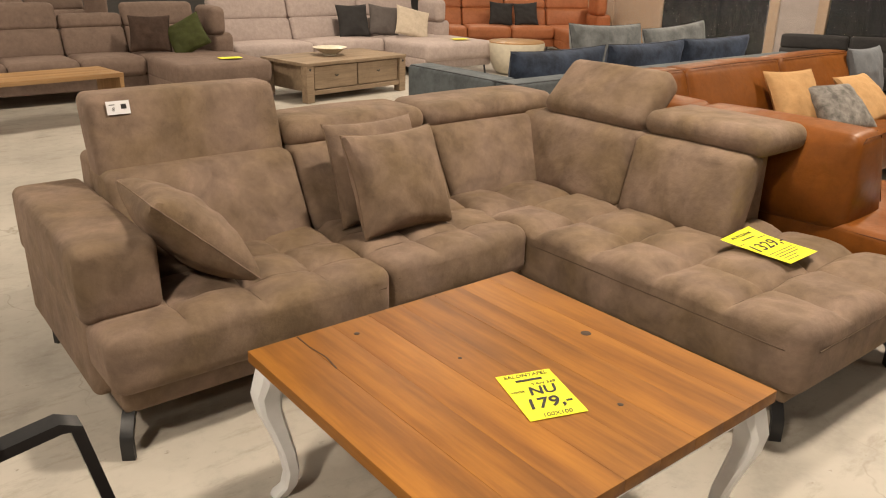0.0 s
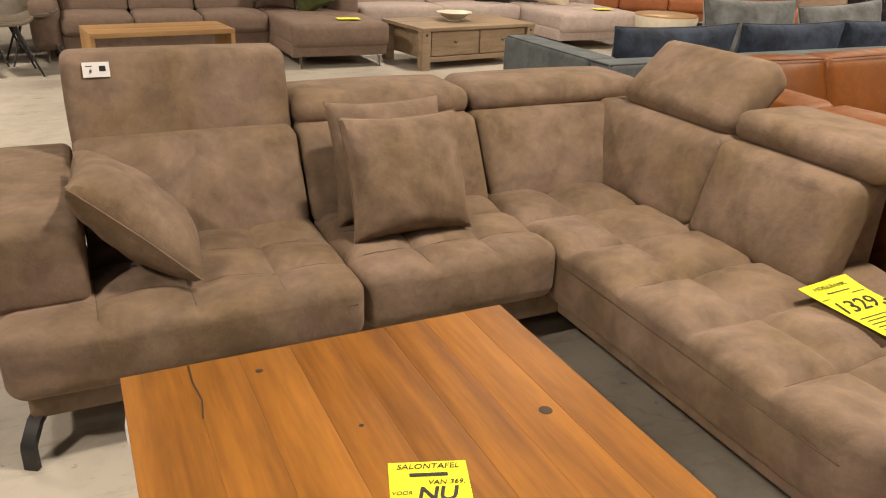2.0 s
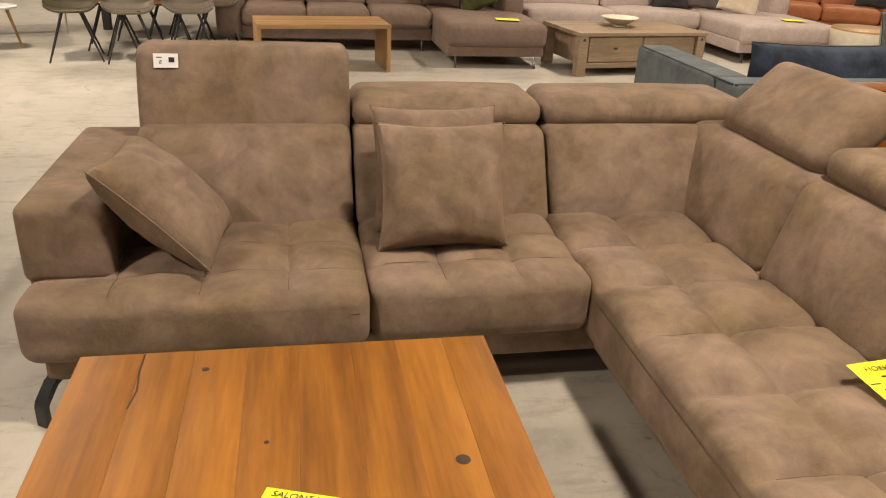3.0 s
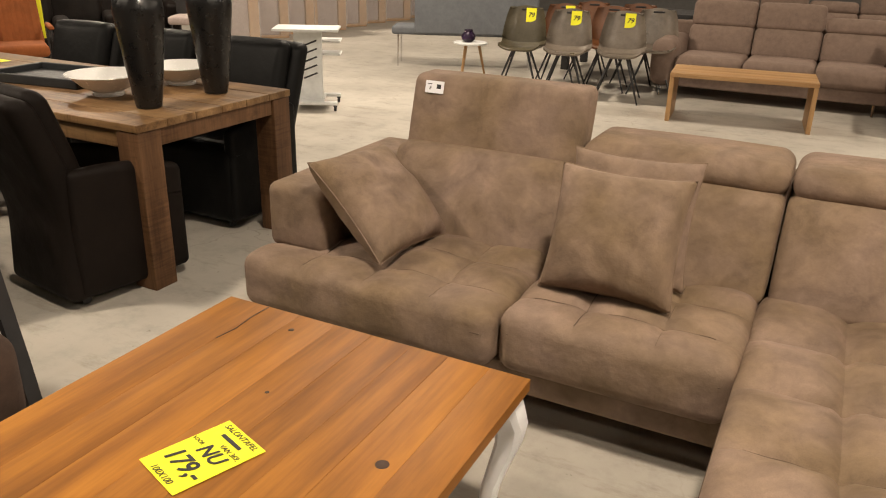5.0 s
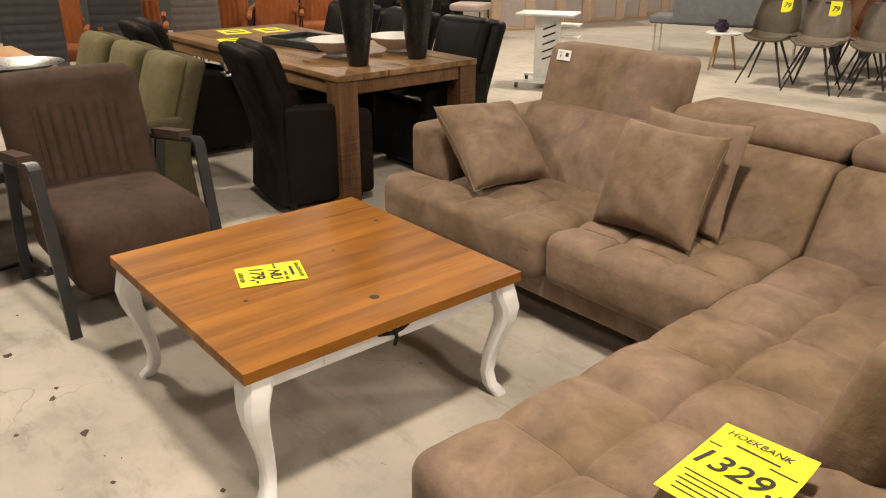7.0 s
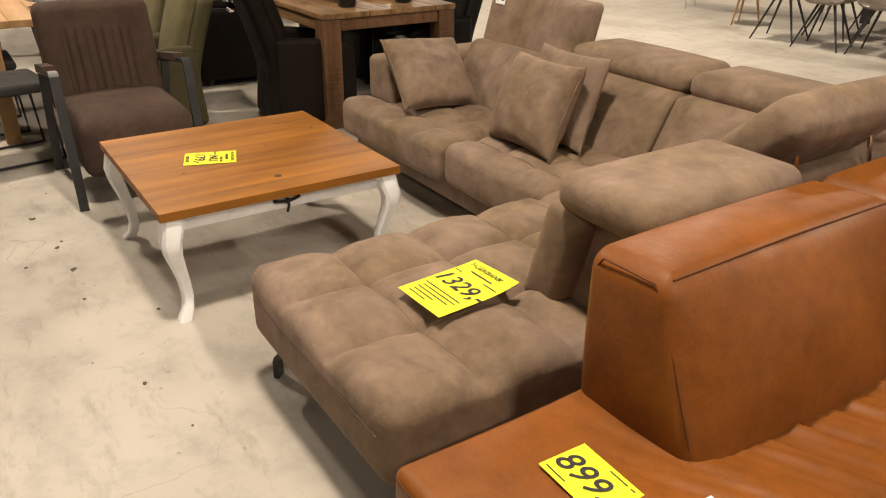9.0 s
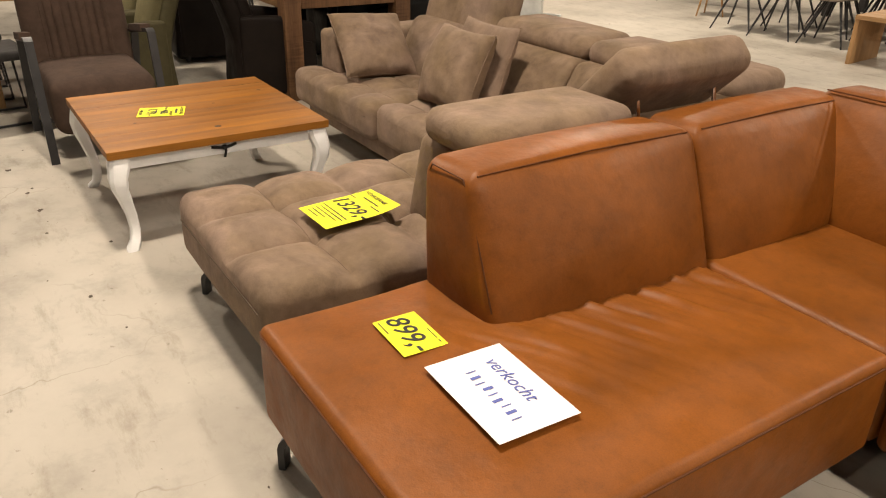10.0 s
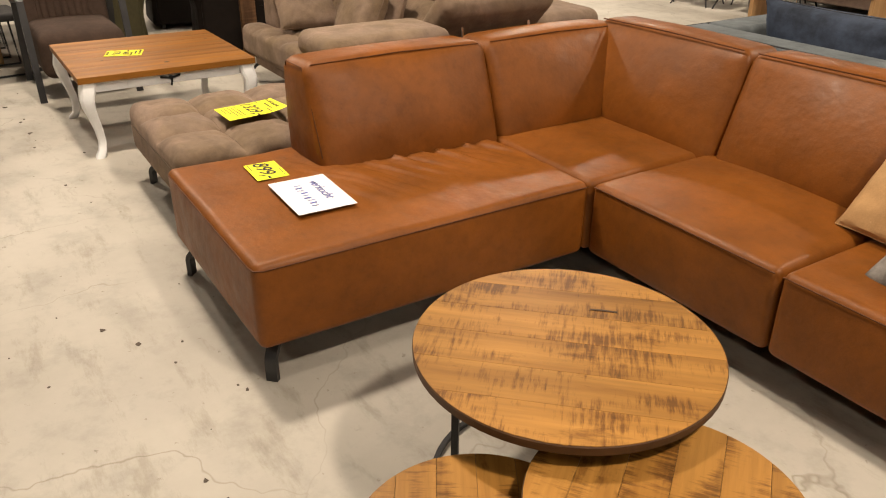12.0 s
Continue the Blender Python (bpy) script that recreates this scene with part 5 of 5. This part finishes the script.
# ---- oak waterfall coffee table ----
e = thing("coffee_table", "light oak waterfall coffee table before the far sofa", "coffee table", (1.87, 8.10, 0), 6)
for i in range(4):
    part("plank", span(-0.63, 0.63, -0.3 + 0.15 * i + 0.0005, -0.15 + 0.15 * i - 0.0005, 0.41, 0.45, 0.003), M_OAK, e)
for s in (-1, 1):
    part("side_panel", span(s * 0.61 - 0.02, s * 0.61 + 0.02, -0.29, 0.29, 0, 0.409, 0.004), M_OAKLEG, e)


# ---- greyed oak chest table with bowl ----
def chest_table(at, turn):
    e = thing("chest_table", "greyed oak coffee table with two drawers", "coffee table", at, turn)
    L, W = 0.74, 0.43
    for i in range(5):
        part("plank", span(-L, L, -W + 2 * W * i / 5 + 0.0005, -W + 2 * W * (i + 1) / 5 - 0.0005, 0.395, 0.43, 0.003), M_GREYOAK, e)
    part("body", span(-L + 0.1, L - 0.1, -W + 0.05, W - 0.05, 0.10, 0.394, 0.005), M_GREYOAK, e)
    for sx in (-1, 1):
        d = part("drawer_front", span(sx * 0.31 - 0.30, sx * 0.31 + 0.30, -W + 0.03, -W + 0.048, 0.14, 0.385, 0.004), M_GREYOAK, e)
        part("ring_pull", tube([(sx * 0.31 - 0.02, -W + 0.022, 0.28), (sx * 0.31, -W + 0.016, 0.265), (sx * 0.31 + 0.02, -W + 0.022, 0.28)], 0.006, 6), M_BLACK, d)
        for sy in (-1, 1):
            part("leg", span(sx * (L - 0.055) - 0.05, sx * (L - 0.055) + 0.05, sy * (W - 0.055) - 0.05, sy * (W - 0.055) + 0.05, 0, 0.394, 0.006), M_GREYOAK, e)
            part("stud", xf(lathe([(0.014, 0), (0.010, 0.006)], 12), pose(sx * (L - 0.055), sy * (W - 0.003), 0.36, 90 if sy < 0 else -90, 0, 0)), M_BLACK, e)
    part("rail", span(-L + 0.1, L - 0.1, -W + 0.02, -W + 0.05, 0.08, 0.13, 0.004), M_GREYOAK, e)


chest_table((5.05, 8.25, 0), 8)
bowl((5.0, 8.28, 0.431), 0.20, 0.09, "cream stoneware bowl on the chest table", M_CREAM)


# ---- cream drum table ----
e = thing("drum_table", "cream drum side table with brown top", "side table", (8.05, 8.35, 0))
part("drum", lathe([(0.22, 0), (0.30, 0.05), (0.37, 0.20), (0.405, 0.40), (0.40, 0.43), (0.385, 0.43)], 48), M_CREAM, e)
part("tabletop", lathe([(0.385, 0.425), (0.39, 0.43), (0.39, 0.446), (0.384, 0.45)], 48), M_OAK, e)


# ---- washed blue sofa behind the cognac one ----
def blue_sofa():
    e = thing("corner_sofa", "washed blue velvet sofa with low back and big loose cushions", "sofa", (5.5, 4.6, 0))
    o = Matrix.Translation((-5.5, -4.6, 0))

    def p(name, geo, material, label=""):
        return part(name, xf(geo, o), material, e, label)
    p("back_panel", span(3.76, 7.3, 3.83, 4.03, 0.10, 0.765, 0.03, (8, 2, 4)), M_DENIM)
    p("armrest", span(3.75, 3.97, 4.035, 5.0, 0.10, 0.765, 0.03, (2, 6, 4)), M_DENIM)
    p("piping", join(tube([(3.77, 3.845, 0.757), (7.28, 3.845, 0.757)], 0.006, 6), tube([(3.765, 3.86, 0.757), (3.765, 4.97, 0.757), (3.95, 4.985, 0.757)], 0.006, 6)), M_PIPING)
    for i in range(3):
        x0 = 3.99 + 1.1 * i
        p("leg", span(x0 + 0.5, x0 + 0.58, 3.9, 3.98, 0, 0.102, 0.006), M_BLACK)
        p("leg", span(x0 + 0.5, x0 + 0.58, 4.85, 4.93, 0, 0.122, 0.006), M_BLACK)
        p("seat", span(x0, x0 + 1.09, 4.04, 5.0, 0.12, 0.46, 0.06, (8, 8, 3), (0.006, 0.01, 0.02)), M_BLUEGREY)


blue_sofa()
for i, (cx, cw) in enumerate(((4.50, 0.98), (5.50, 0.96), (6.46, 0.98))):
    c = cushion("big washed blue velvet cushion with piped edges", cw, 0.46, 0.24, M_BLUE, pose(cx, 4.20, 0.695, 10, 0, 0), 30 + i, "blue sofa cushions", M_PIPING)
cushion("pale grey blue cushion with dark piping", 0.95, 0.54, 0.24, M_BLUEGREY, pose(5.75, 4.78, 0.74, -10, 2, 0), 35, "grey blue sofa cushions", M_PIPING)
cushion("pale grey blue cushion with dark piping", 0.95, 0.50, 0.24, M_BLUEGREY, pose(6.75, 4.78, 0.72, -10, -3, 0), 36, "grey blue sofa cushions", M_PIPING)


# ---- crumbs and flakes on the floor ----
rng = random.Random(7)
V, F = [], []
FLAKES = [(0.66, 0.74), (1.08, 0.79), (1.36, 0.81), (3.96, 0.74), (4.12, 0.83), (1.35, 0.82), (0.66, 0.75)]
for k in range(77):
    x, y = rng.uniform(-0.3, 5.6), rng.uniform(-0.4, 1.1)
    s = rng.uniform(0.002, 0.009)
    if k >= 70:
        (x, y), s = FLAKES[k - 70], rng.uniform(0.010, 0.018)
    o = len(V)
    pts = [(x + s * rng.uniform(0.6, 1.8) * math.cos(a), y + s * rng.uniform(0.5, 1.2) * math.sin(a)) for a in (0, 1.3, 2.6, 3.9, 5.1)]
    V += [Vector((px, py, 0.0002)) for px, py in pts] + [Vector((px, py, 0.0016)) for px, py in pts]
    F += [[o + 5 + i for i in range(5)]] + [[o + i, o + (i + 1) % 5, o + 5 + (i + 1) % 5, o + 5 + i] for i in range(5)]
solo("floor_grit", (V, F), M_DIRT, "small dark crumbs scattered on the concrete floor", "grit", "stuff")
